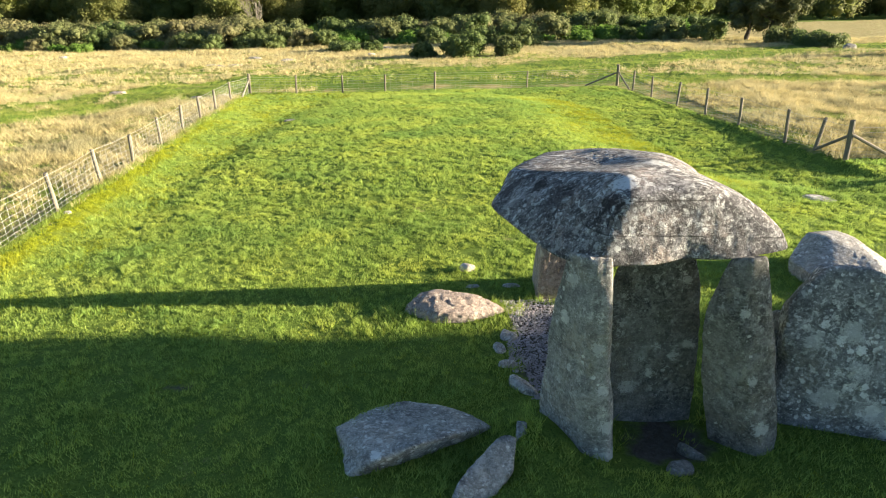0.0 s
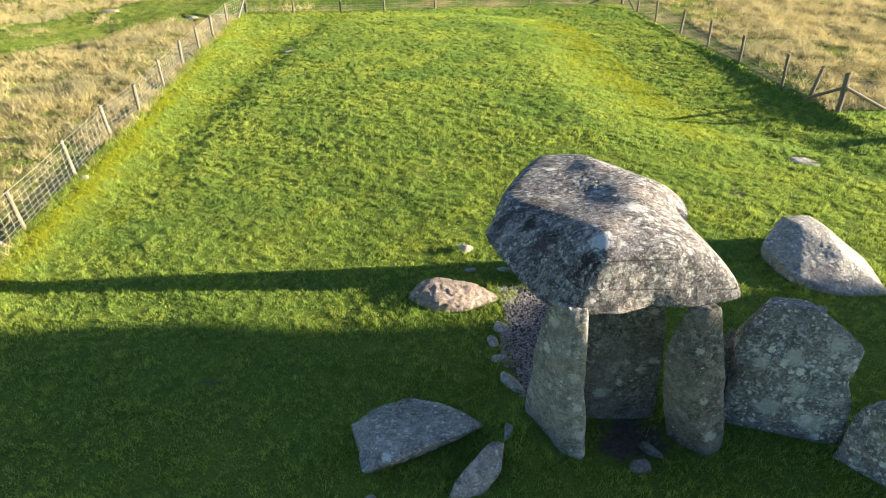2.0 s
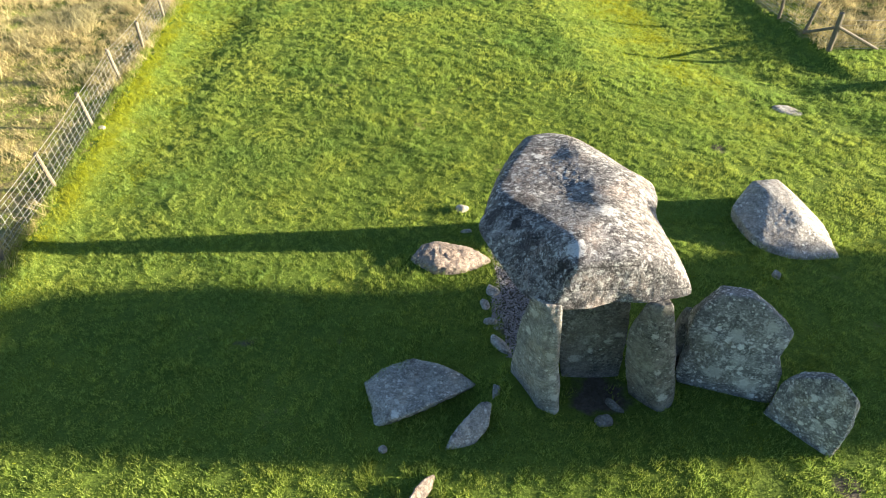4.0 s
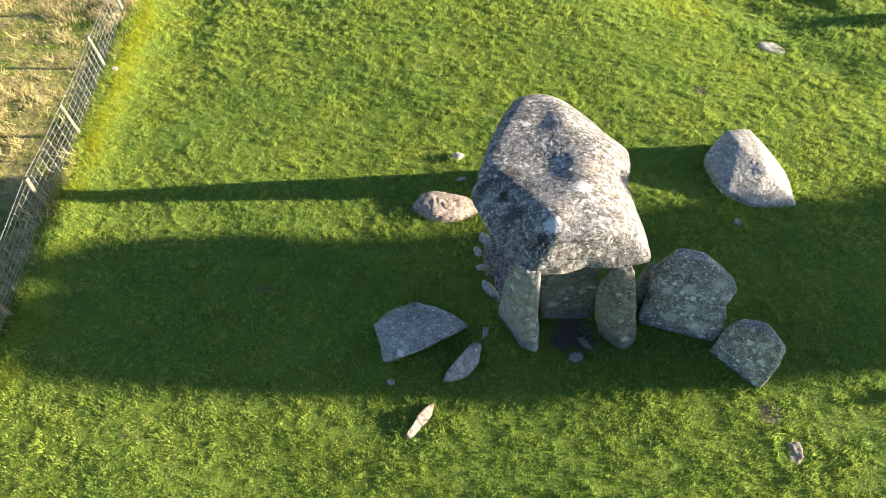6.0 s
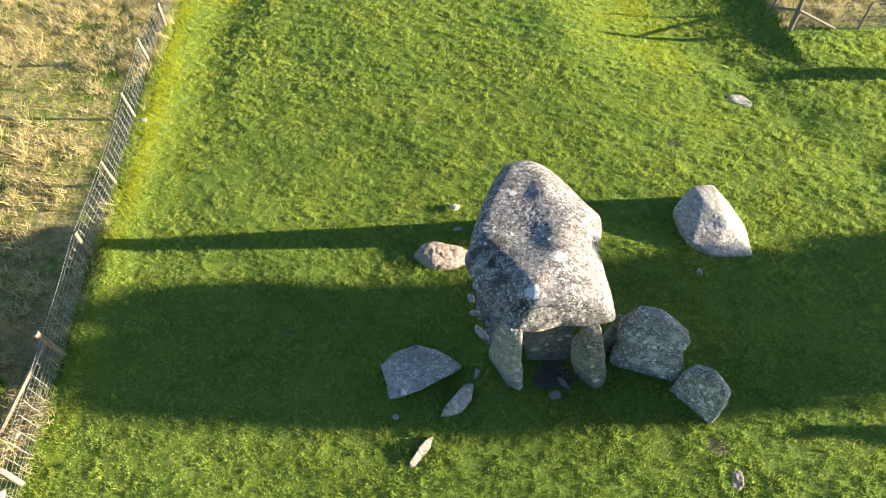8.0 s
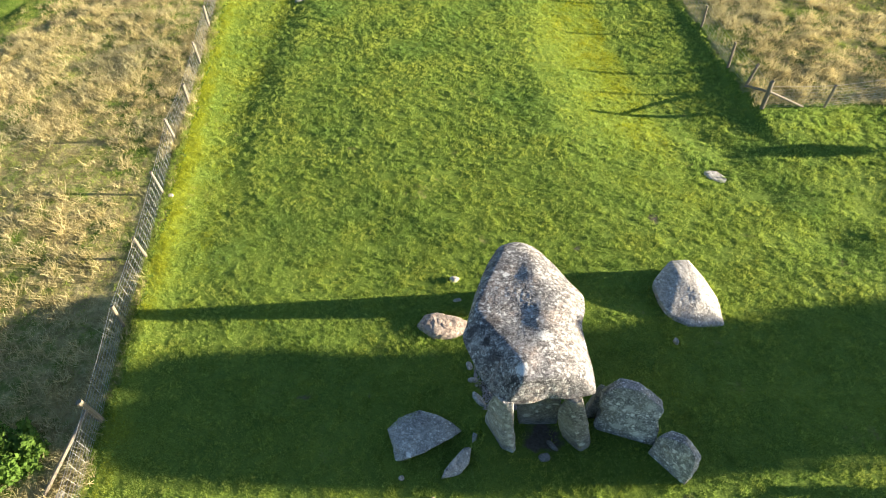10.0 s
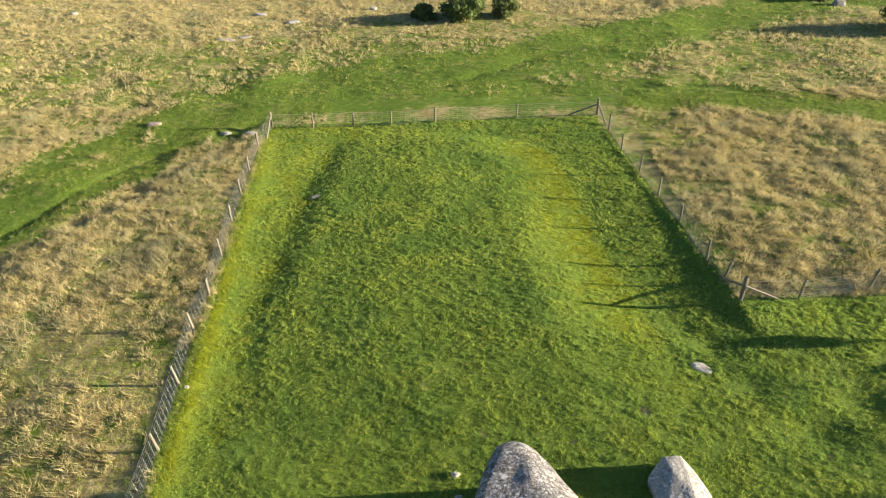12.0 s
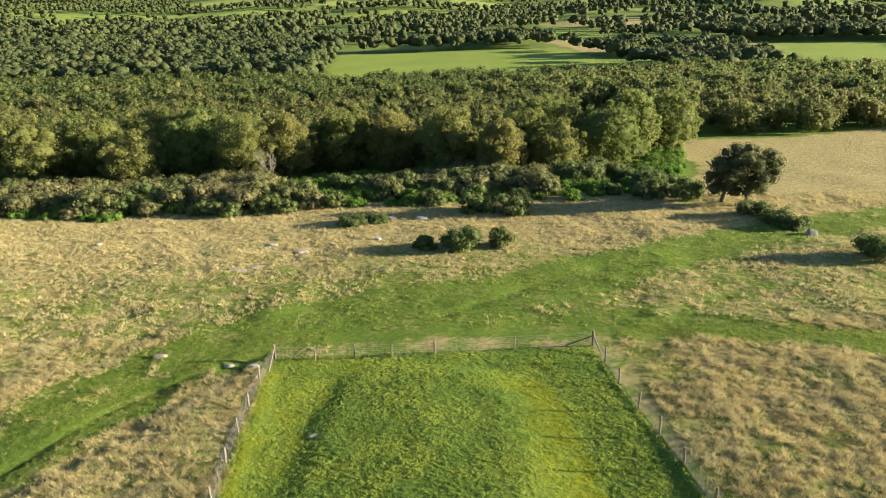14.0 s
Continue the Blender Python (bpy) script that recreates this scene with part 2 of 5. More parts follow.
TURF = ground_material()
BLACK_CRUST, PALE_CRUST = (0.035, 0.03, 0.032), (0.80, 0.80, 0.79)
CAPSTONE = stone_material("capstone_rock", (0.21, 0.20, 0.205), (0.44, 0.35, 0.305), (0.72, 0.72, 0.71), 1.6, 0.24, 1, cracks=((2.78, 0.045), (3.06, 0.02)), spots=0.4, grain=0.8, patchy=0.9, salt=0.6, mottle=1.0,
                          marks=((1.62, 6.02, 3.0, 0.20, BLACK_CRUST, 0.9), (1.42, 6.1, 2.88, 0.16, BLACK_CRUST, 0.8), (1.12, 7.19, 2.78, 0.13, BLACK_CRUST, 0.9), (1.25, 6.75, 2.85, 0.22, BLACK_CRUST, 0.6), (1.3, 7.7, 2.75, 0.25, BLACK_CRUST, 0.5), (0.85, 7.6, 2.5, 0.2, BLACK_CRUST, 0.7),
                                 (1.84, 6.29, 3.17, 0.17, PALE_CRUST, 0.85), (2.45, 7.2, 3.03, 0.16, PALE_CRUST, 0.6)))
UPRIGHT = stone_material("upright_rock", (0.36, 0.35, 0.338), (0.42, 0.365, 0.30), (0.74, 0.74, 0.71), 0.9, -0.02, 2, streak=0.7, spots=0.45,
    marks=((1.86, 5.55, 0.1, 0.16, PALE_CRUST, 0.55), (1.8, 5.58, 0.55, 0.1, PALE_CRUST, 0.6), (1.7, 5.64, 1.0, 0.07, PALE_CRUST, 0.6), (1.35, 5.95, 2.2, 0.1, PALE_CRUST, 0.5), (1.3, 6.0, 1.7, 0.08, PALE_CRUST, 0.6), (1.62, 5.66, 1.5, 0.08, PALE_CRUST, 0.5)))
DARKROCK = stone_material("stained_rock", (0.285, 0.275, 0.255), (0.25, 0.22, 0.18), (0.62, 0.61, 0.58), 0.7, 0.12, 9, streak=0.8, spots=0.22, patchy=0.6,
    marks=((3.62, 5.55, 0.05, 0.14, PALE_CRUST, 0.55), (3.5, 5.58, 0.5, 0.1, PALE_CRUST, 0.6), (3.3, 5.66, 1.1, 0.06, PALE_CRUST, 0.55), (3.1, 5.74, 1.9, 0.06, PALE_CRUST, 0.55), (2.2, 6.32, 1.0, 0.07, PALE_CRUST, 0.55), (2.35, 6.33, 0.9, 0.06, PALE_CRUST, 0.55), (2.5, 6.33, 1.05, 0.07, PALE_CRUST, 0.55), (2.7, 6.34, 0.95, 0.07, PALE_CRUST, 0.55), (2.85, 6.36, 1.1, 0.07, PALE_CRUST, 0.55), (2.45, 6.32, 0.7, 0.08, PALE_CRUST, 0.6), (2.2, 6.32, 0.5, 0.1, PALE_CRUST, 0.5), (2.75, 6.47, 1.9, 0.06, PALE_CRUST, 0.55)))
LICHENED = stone_material("lichened_rock", (0.285, 0.283, 0.287), (0.33, 0.30, 0.26), (0.84, 0.84, 0.84), 1.5, 0.05, 3, streak=0.35, spots=1.6, patchy=0.6,
    marks=((4.95, 5.98, 1.75, 0.16, PALE_CRUST, 0.55), (5.15, 5.86, 1.45, 0.12, PALE_CRUST, 0.55), (4.55, 6.1, 1.45, 0.14, PALE_CRUST, 0.55), (4.4, 6.02, 0.6, 0.16, PALE_CRUST, 0.55), (4.9, 5.8, 0.5, 0.18, PALE_CRUST, 0.55), (5.1, 5.74, 0.95, 0.12, PALE_CRUST, 0.55), (4.2, 6.2, 1.25, 0.1, PALE_CRUST, 0.6), (4.65, 5.92, 1.0, 0.15, PALE_CRUST, 0.5), (5.6, 5.0, 1.3, 0.1, PALE_CRUST, 0.6), (5.6, 4.95, 0.7, 0.1, PALE_CRUST, 0.5)))
BOULDER = stone_material("boulder_rock", (0.39, 0.372, 0.352), (0.55, 0.48, 0.42), (0.78, 0.77, 0.74), 1.3, 0.0, 4, patchy=0.7)
WARMROCK = stone_material("warm_rock", (0.38, 0.31, 0.27), (0.47, 0.36, 0.29), (0.58, 0.54, 0.48), 0.8, 0.05, 5)
GRAVEL = stone_material("gravel_rock", (0.50, 0.46, 0.485), (0.46, 0.41, 0.41), (0.62, 0.6, 0.6), 0.5, 0.0, 6)
WOOD = wood_material("weathered_wood", (0.13, 0.11, 0.08), (0.25, 0.22, 0.17))
BARK = wood_material("bark", (0.05, 0.04, 0.03), (0.13, 0.11, 0.09))
WIRE = plain_material("galvanised_wire", (0.55, 0.54, 0.51), 0.5, 0.2)
LEAF_OAK = leaf_material("oak_leaves", (0.095, 0.140, 0.045), (0.215, 0.255, 0.08), (0.285, 0.255, 0.10), 0.6)
# Lighter copy of the oak colours: brightens the front crowns as if sunlit.
LEAF_EDGE_BRIGHT = leaf_material("edge_leaves_brightened", (0.135, 0.19, 0.055), (0.31, 0.345, 0.10), (0.39, 0.34, 0.13), 0.62)
LEAF_GORSE = leaf_material("gorse_leaves", (0.095, 0.145, 0.045), (0.22, 0.265, 0.085), (0.30, 0.24, 0.13), 0.45)
LEAF_HAW = leaf_material("hawthorn_leaves", (0.065, 0.09, 0.035), (0.15, 0.175, 0.065), (0.17, 0.15, 0.07), 0.4)
LEAF_FAR = leaf_material("valley_leaves", (0.060, 0.095, 0.036), (0.130, 0.170, 0.062), (0.17, 0.17, 0.07), 0.5)
LEAF_FERN = leaf_material("bracken_leaves", (0.09, 0.19, 0.025), (0.17, 0.30, 0.05), (0.22, 0.26, 0.06), 0.45)
BLADE = blade_material("grass_blade", (0.21, 0.33, 0.07), (0.46, 0.57, 0.125), (0.52, 0.585, 0.115), 0.42)
BLADE_FIELD = blade_material("pasture_blade", (0.17, 0.25, 0.045), (0.34, 0.42, 0.08), (0.42, 0.42, 0.12), 0.4)
# Yellow blades: a turf tint that partly paints in the low sun.
BLADE_YELLOW = blade_material("yellow_turf_blade", (0.31, 0.36, 0.022), (0.40, 0.44, 0.035), (0.42, 0.42, 0.035), 0.42)
BLADE_DRY = blade_material("dry_grass_blade", (0.46, 0.39, 0.19), (0.74, 0.645, 0.36), (0.45, 0.385, 0.17), 0.36)


# ---- shape of the land ----
PROFILE_Y = np.array([-400, -200, 0, 40, 100, 160, 250, 300, 350, 450, 560, 700, 1000, 1400, 2000, 3000, 4600], float)
PROFILE_Z = np.array([26, 15, 0.55, -2.85, -7.95, -12.5, -18, -20.5, -21.8, -22.2, -21.2, -20, -13, 0, 24, 85, 190], float)


def sstep(v, lo, hi):
    u = np.clip((v - lo) / (hi - lo), 0, 1)
    return u * u * (3 - 2 * u)


def profile(y):
    """The long slope down into the valley and up the hills beyond."""
    def line(q):
        return np.interp(q, PROFILE_Y, PROFILE_Z)
    w = np.clip((np.abs(y - 50) - 45) * 0.25, 0, 60)
    return (line(y - w) + 2 * line(y) + line(y + w)) / 4


def waves(x, y, size, seed):
    """Cheap smooth unevenness, about -1 to 1."""
    r = np.random.RandomState(seed)
    total = 0
    for _ in range(6):
        a, ph, k = r.uniform(0, 2 * np.pi), r.uniform(0, 2 * np.pi), r.uniform(0.6, 1.7) / size * 2 * np.pi
        total = total + np.sin(k * (x * np.cos(a) + y * np.sin(a)) + ph)
    return total / 3.2


@functools.lru_cache(maxsize=None)
def noise_table(seed):
    return np.random.RandomState(seed).uniform(-1, 1, (256, 256))


def vnoise(x, y, size, seed):
    """Smooth random unevenness on a grid of that size, -1 to 1."""
    r = noise_table(seed)
    u, v = np.asarray(x, float) / size + 977.3, np.asarray(y, float) / size + 613.7
    i, j = np.floor(u).astype(int), np.floor(v).astype(int)
    fu, fv = u - i, v - j
    fu, fv = fu * fu * (3 - 2 * fu), fv * fv * (3 - 2 * fv)
    a = r[i % 256, j % 256] * (1 - fu) + r[(i + 1) % 256, j % 256] * fu
    b = r[i % 256, (j + 1) % 256] * (1 - fu) + r[(i + 1) % 256, (j + 1) % 256] * fu
    return a * (1 - fv) + b * fv


def west_foot(y):
    """Where the mound's west side meets the flat strip by the fence."""
    return np.interp(y, (8, 16.5, 19.2, 21.6, 26.5, 30, 33, 35.5, 37), (-7.3, -7.75, -7.9, -7.78, -7.56, -7.45, -7.25, -6.7, -5.6))


def east_foot(y):
    """Where the mound's east side meets the ditch."""
    return np.interp(y, (8, 15, 19, 21.7, 24, 28, 31.7, 33.5, 35, 36, 37), (9.6, 9.2, 8.7, 8.3, 7.9, 7.7, 7.4, 6.9, 6.2, 5.2, 3.5))


def seg_dist(x, y, pts):
    best = np.full(np.shape(x), 1e9)
    for (ax, ay), (bx, by) in zip(pts, pts[1:]):
        dx, dy = bx - ax, by - ay
        u = np.clip(((x - ax) * dx + (y - ay) * dy) / (dx * dx + dy * dy), 0, 1)
        best = np.minimum(best, np.hypot(x - ax - u * dx, y - ay - u * dy))
    return best


BANK = [(-40, -2), (-27, 15), (-21.4, 23.4), (-18.2, 28.6), (-16.3, 32.1), (-14.1, 36.0), (-13.4, 38)]
RUT = [(-26, 20), (-22.2, 26.8), (-19.9, 32.3), (-16.8, 36.4), (-12.5, 39.5)]
RUT_FAR = [(0, 46), (4.4, 49), (8.6, 53), (16.4, 57.2), (22.3, 59.4), (29.3, 61), (40, 62.5), (60, 66)]


def height(x, y):
    x, y = np.asarray(x, float), np.asarray(y, float)
    z = profile(y) + 1.1 * np.tanh(0.02 * x / 1.1)
    inside = sstep(y, 9, 14) * sstep(-y, -38.5, -36)
    # the low cairn mound: a flat strip and a small scarp to the west, a sunny flank and a ditch to the east
    along = sstep(y, 9, 19) * sstep(-y, -38.2, -35.2)
    west, east = west_foot(y), east_foot(y)
    fence_w, fence_e = -8.2 - 0.092 * y, 12.5 - 0.109 * (y - 19.45)
    bank = (0.10 + 0.15 * sstep(-y, -31, -20)) * sstep(y, 16.5, 19.2) * sstep(-y, -38.5, -36)
    z = z - 0.10 * along * sstep(x, fence_w + 0.3, west - 0.2)
    z = z + (0.08 + 0.07 * sstep(y, 15, 24)) * along * sstep(x, west - 0.2, west + 1.5 + 0.3 * vnoise(x, y, 2.3, 6)) + 0.19 * along * sstep(x, west + 0.5, west + 7)
    z = z - (0.27 * along + bank) * sstep(x, east - 4.6, east + 0.2) + 0.10 * along * sstep(x, east + 0.2, fence_e - 0.6)
    z = z + bank * sstep(x, fence_e - 0.55, fence_e - 0.08)
    z = z + 0.11 * np.exp(-(((x + 8.0 + 0.092 * y) / 0.6) ** 2)) * sstep(y, 3, 6) * sstep(-y, -38, -36)
    # trodden hollows where the ditch runs out
    for hx, hy, rx, ry, deep in ((12.5, 12.6, 1.3, 0.8, 0.22), (14.6, 13.6, 1.2, 0.7, 0.16), (10.6, 16.9, 0.7, 0.5, 0.14), (11.2, 14.6, 0.8, 0.5, 0.10), (9.9, 18.0, 0.6, 0.4, 0.10)):
        z = z - deep * np.exp(-(((x - hx) / rx) ** 2) - ((y - hy) / ry) ** 2)
    # the hollow between the portal stones
    z = z - 0.2 * np.exp(-(((x - 2.6) / 0.75) ** 2) - ((y - 5.85) / 0.6) ** 2)
    # the worn track: a low bank on its upper side, and old wheel ruts
    z = z - 0.15 * np.exp(-((seg_dist(x, y, BANK) / 0.55) ** 2)) - 0.12 * np.exp(-((seg_dist(x, y, RUT) / 0.35) ** 2)) - 0.16 * np.exp(-((seg_dist(x, y, RUT_FAR) / 0.6) ** 2))
    # turf heaped against the foot of the west portal stone
    z = z + 0.24 * np.exp(-(((x - 1.12) / 0.38) ** 2) - ((y - 5.9) / 0.5) ** 2)
    # unevenness, more of it in the open field
    rough = 0.02 + 0.035 * sstep(np.abs(x - 1), 11.5, 15) + 0.03 * sstep(y, 39.5, 44)
    near = sstep(-y, -220, -120)
    z = z + near * (rough * vnoise(x, y, 1.7, 3) + 2.0 * rough * vnoise(x, y, 4.3, 4) + 0.013 * vnoise(x, y, 0.6, 5) + 0.5 * rough * waves(x, y, 9, 4))
    far = sstep(y, 500, 1200)
    z = z + far * (6 * waves(x, y, 420, 8) + 10 * waves(x, y, 1100, 9))
    return z


def z_at(x, y):
    return float(height(np.array([x]), np.array([y]))[0])


TRACK_LEFT = [(-60, -6), (-27, 25), (-19, 37), (-12, 45), (-2, 48.5), (6, 50), (14, 56), (26, 62), (40, 68), (70, 80)]
TRACK_FRONT = [(-12, 43), (0, 44.5), (12, 43), (21, 42), (34, 37), (60, 32)]
FENCE_LEFT_X = lambda y: -8.2 - 0.092 * y
FENCE_RIGHT_X = lambda y: 12.3 - 0.109 * (y - 19.45)


def dryness(x, y):
    """1 in the bleached long grass, 0 on the grazed turf."""
    inside = (x > FENCE_LEFT_X(y) + 0.1) & (x < FENCE_RIGHT_X(y)) & (y < 39)
    east = (x >= 12.4) & (y < 19.6)
    d = 0.52 + 0.12 * sstep(-x, 8, 10) * sstep(-y, -40, -34) + 0.28 * sstep(y, 50, 72) + 0.06 * sstep(x, 12, 16) * sstep(-y, -44, -38)
    d = d - 0.9 * np.exp(-((seg_dist(x, y, TRACK_LEFT) / 3.9) ** 4))
    d = d - 0.75 * np.exp(-((seg_dist(x, y, TRACK_FRONT) / 2.2) ** 4))
    d = d - 0.22 * np.exp(-(((x - 2) / 26) ** 2) - ((y - 52) / 10) ** 2)
    d = d + 0.05 * sstep(y, 66, 74)
    d = np.maximum(d, -0.35)
    d = np.where(inside, -1.0, d)
    d = np.where(east, -0.6, d)
    d = np.where(y < 3, np.minimum(d, 0.35), d)
    return np.clip(d, -1, 1)


def wood_mask(x, y):
    """Where the closed woodland stands."""
    edge = 92 + 3 * np.sin(x * 0.11) + 4 * np.sin(x * 0.037 + 1)
    right = 33 + 0.36 * np.clip(y - 90, 0, 62) + 3.5 * np.sin(y * 0.13)
    back = 152 + 7 * np.sin(x * 0.07)
    return (y > edge) & ((x < right) | (y > back))


# far fields: centre x, centre y, half length, half depth, turn, colour kind
FIELDS = [(16, 448, 94, 126, 5, 0), (300, 455, 100, 135, -8, 0), (182, 610, 80, 80, 6, 2), (98, 755, 62, 70, 0, 0), (232, 960, 90, 90, 5, 2), (110, 880, 45, 40, 0, 0), (420, 800, 90, 30, 3, 0),
          (-420, 1280, 330, 100, 3, 0), (-60, 1330, 240, 60, -4, 0), (330, 1200, 200, 55, 6, 0), (640, 1120, 160, 60, 0, 0), (-700, 1500, 300, 120, 8, 0),
          (100, 1650, 400, 90, 2, 1), (700, 1750, 300, 110, -5, 0), (-350, 1900, 400, 110, -3, 1)]
FIELD_TINT = [(0.25, 0.33, 0.065), (0.29, 0.35, 0.10), (0.43, 0.33, 0.17)]


def field_at(x, y):
    """Index of the far field at a place, or -1."""
    hit = np.full(np.shape(x), -1)
    for i, (cx, cy, a, b, turn, _) in enumerate(FIELDS):
        c, s = math.cos(radians(turn)), math.sin(radians(turn))
        u, v = (x - cx) * c + (y - cy) * s, -(x - cx) * s + (y - cy) * c
        hit = np.where((np.abs(u) < a) & (np.abs(v) < b), i, hit)
    return hit


# ---- mesh helpers ----
def mesh_from(name, verts, faces, material, smooth=False):
    """One mesh from an array of corners and an array of faces with the same number of corners each."""
    verts, faces = np.asarray(verts, np.float32), np.asarray(faces, np.int32)
    me = bpy.data.meshes.new(name)
    k = faces.shape[1]
    me.vertices.add(len(verts))
    me.vertices.foreach_set("co", verts.ravel())
    me.loops.add(faces.size)
    me.loops.foreach_set("vertex_index", faces.ravel())
    me.polygons.add(len(faces))
    me.polygons.foreach_set("loop_start", np.arange(0, faces.size, k, dtype=np.int32))
    me.polygons.foreach_set("use_smooth", np.full(len(faces), smooth))
    me.update(calc_edges=True)
    me.materials.append(material)
    return me


def set_tone(me, values):
    a = me.attributes.new("tone", "FLOAT", "POINT")
    a.data.foreach_set("value", np.asarray(values, np.float32))


def part(name, bm, material, parent=None, label="", smooth=False):
    """Links a bmesh, or a mesh, as one object."""
    if isinstance(bm, bmesh.types.BMesh):
        me = bpy.data.meshes.new(name)
        bm.to_mesh(me)
        bm.free()
        me.materials.append(material)
        me.polygons.foreach_set("use_smooth", np.full(len(me.polygons), smooth))
    else:
        me = bm
    ob = new(name, me)
    if parent is not None:
        ob.parent = parent
    if label:
        ob["label"] = label
    return ob


# ---- ground ----
def spaced(dense_lo, dense_hi, step, lo, hi, grow):
    out = list(np.arange(dense_lo, dense_hi + 1e-6, step))
    s = step
    while out[-1] < hi:
        s *= grow
        out.append(out[-1] + s)
    s = step
    while out[0] > lo:
        s *= grow
        out.insert(0, out[0] - s)
    return np.array(out)


def yellowing(x, y):
    """Where the turf is tinted yellow, partly for low sunlight: along the west fence and on the mound's east shoulder.
    """
    west = np.exp(-(((x - FENCE_LEFT_X(y) - 0.4) / 0.45) ** 2)) * (0.35 + 0.6 * sstep(y, 8, 14)) * (0.5 + 0.5 * sstep(-y, -28, -20))
    west = np.maximum(west, 0.27 * (x < west_foot(y) + 0.2) * sstep(y, 7, 14))
    u = east_foot(y) - x
    east = sstep(u, -0.1, 0.7) * sstep(-u, -4.2, -1.0) * sstep(y, 12, 22) * sstep(-y, -37, -34)
    return np.maximum(west, 0.62 * east) + 0.25 * vnoise(x, y, 0.5, 81)


def build_ground():
    xs, ys = spaced(-24, 16, 0.27, -3500, 3500, 1.06), spaced(2, 42, 0.27, -400, 4500, 1.04)
    gx, gy = np.meshgrid(xs, ys)
    gz = height(gx, gy)
    n, k = len(xs), len(ys)
    idx = np.arange(n * k).reshape(k, n)
    faces = np.stack([idx[:-1, :-1], idx[:-1, 1:], idx[1:, 1:], idx[1:, :-1]], -1).reshape(-1, 4)
    me = mesh_from("ground", np.stack([gx, gy, gz], -1).reshape(-1, 3), faces, TURF, True)
    x, y = gx.ravel(), gy.ravel()
    cover = np.zeros((len(x), 4), np.float32)
    d = dryness(x, y)
    cover[:, 0] = np.where(d < -0.5, 0, np.clip(d, 0.14, 1))
    cover[:, 1] = sstep(y, 200, 260)
    hollow = 0.85 * np.exp(-(((x - 2.6) / 0.65) ** 2) - ((y - 5.95) / 0.45) ** 2)
    under = np.exp(-(((x - 2.1) / 1.1) ** 4) - ((y - 8.2) / 1.5) ** 4)
    spots = sum(np.exp(-((x - a) ** 2 + (y - b) ** 2) / (0.28 * s) ** 2) for a, b, s in ((7.06, 13.55, 1), (-3.6, 7.2, 0.8), (-1.9, 7.25, 0.6), (5.9, 4.2, 1.2), (4.4, 12.2, 0.6)))
    cover[:, 2] = np.clip(hollow + under + 0.8 * spots, 0, 1)
    cover[:, 0] = np.where(wood_mask(x, y), 0.0, cover[:, 0])
    cover[:, 3] = np.where(d < -0.5, np.clip(yellowing(x, y), 0, 1), 0) * sstep(-y, -38.8, -37.5)
    a = me.color_attributes.new("cover", "FLOAT_COLOR", "POINT")
    a.data.foreach_set("color", cover.ravel())
    f = field_at(x, y)
    tint = np.full((len(x), 4), 1.0, np.float32)
    tint[:, :3] = (0.15, 0.21, 0.055)
    for i, fd in enumerate(FIELDS):
        tint[f == i, :3] = FIELD_TINT[fd[5]]
    a = me.color_attributes.new("field", "FLOAT_COLOR", "POINT")
    a.data.foreach_set("color", tint.ravel())
    ob = new("ground", me)
    tagged(ob, "green grazed turf and bleached hill pasture falling into a wooded valley", "ground", kind="structure")


build_ground()


# ---- stones ----
def stone(name, corners, material, label, detail=5, sharp=14, rough=0.03, seed=0, group="stones of the burial chamber", dents=()):
    """A weathered block: the hull of its corners with rounded arrises, uneven faces and chips."""
    pts = np.array(corners, float)
    hull = bmesh.new()
    for c in pts:
        hull.verts.new(c)
    bmesh.ops.convex_hull(hull, input=hull.verts[:])
    bmesh.ops.recalc_face_normals(hull, faces=hull.faces[:])
    mid = (pts.max(0) + pts.min(0)) / 2 * 0.4 + pts.mean(0) * 0.6
    planes = []
    for f in hull.faces:
        nn, c = np.array(f.normal), np.array(f.calc_center_median())
        h = float(nn @ (c - mid))
        if h < 0:
            nn, h = -nn, -h
        planes.append((*nn, max(h, 0.01)))
    hull.free()
    planes = np.array(planes)
    bm = bmesh.new()
    bmesh.ops.create_icosphere(bm, subdivisions=detail, radius=1)
    v = np.array([p.co for p in bm.verts])
    ext = np.maximum((pts.max(0) - pts.min(0)) / 2, 0.05)
    d = v * ext
    d /= np.linalg.norm(d, axis=1)[:, None]
    q = np.clip(d @ (planes[:, :3] / planes[:, 3:4]).T, 0, None)
    r = 1.0 / (q ** sharp).sum(1) ** (1.0 / sharp)
    out = d * r[:, None]
    size = float(ext.max())
    for p, o in zip(bm.verts, out):
        w = Vector(o + mid) + Vector((seed * 5.3, seed * 2.1, seed * 7.7))
        b = noise.noise(w * (1.1 / max(size, 0.3))) * 1.2 * rough * min(size, 1.2)
        b += noise.noise(w * 3.1) * rough * 0.7
        b += (abs(noise.noise(w * 6.5)) - 0.2) * rough * -0.7
        b += noise.noise(w * 14.0) * rough * 0.2 + noise.noise(w * 31.0) * rough * 0.1
        cell = noise.voronoi(w * 1.9)[0]
        b -= max(0.0, 0.10 - (cell[1] - cell[0])) * rough * 2.0
        for at, reach, depth in dents:
            b -= depth * math.exp(-((Vector(o + mid) - Vector(at)).length / reach) ** 2)
        dirn = Vector(o).normalized()
        p.co = Vector(o) + dirn * b
    ob = part(name, bm, material, None, label, True)
    ob.location = mid
    tagged(ob, label, "stone", group)
    return ob


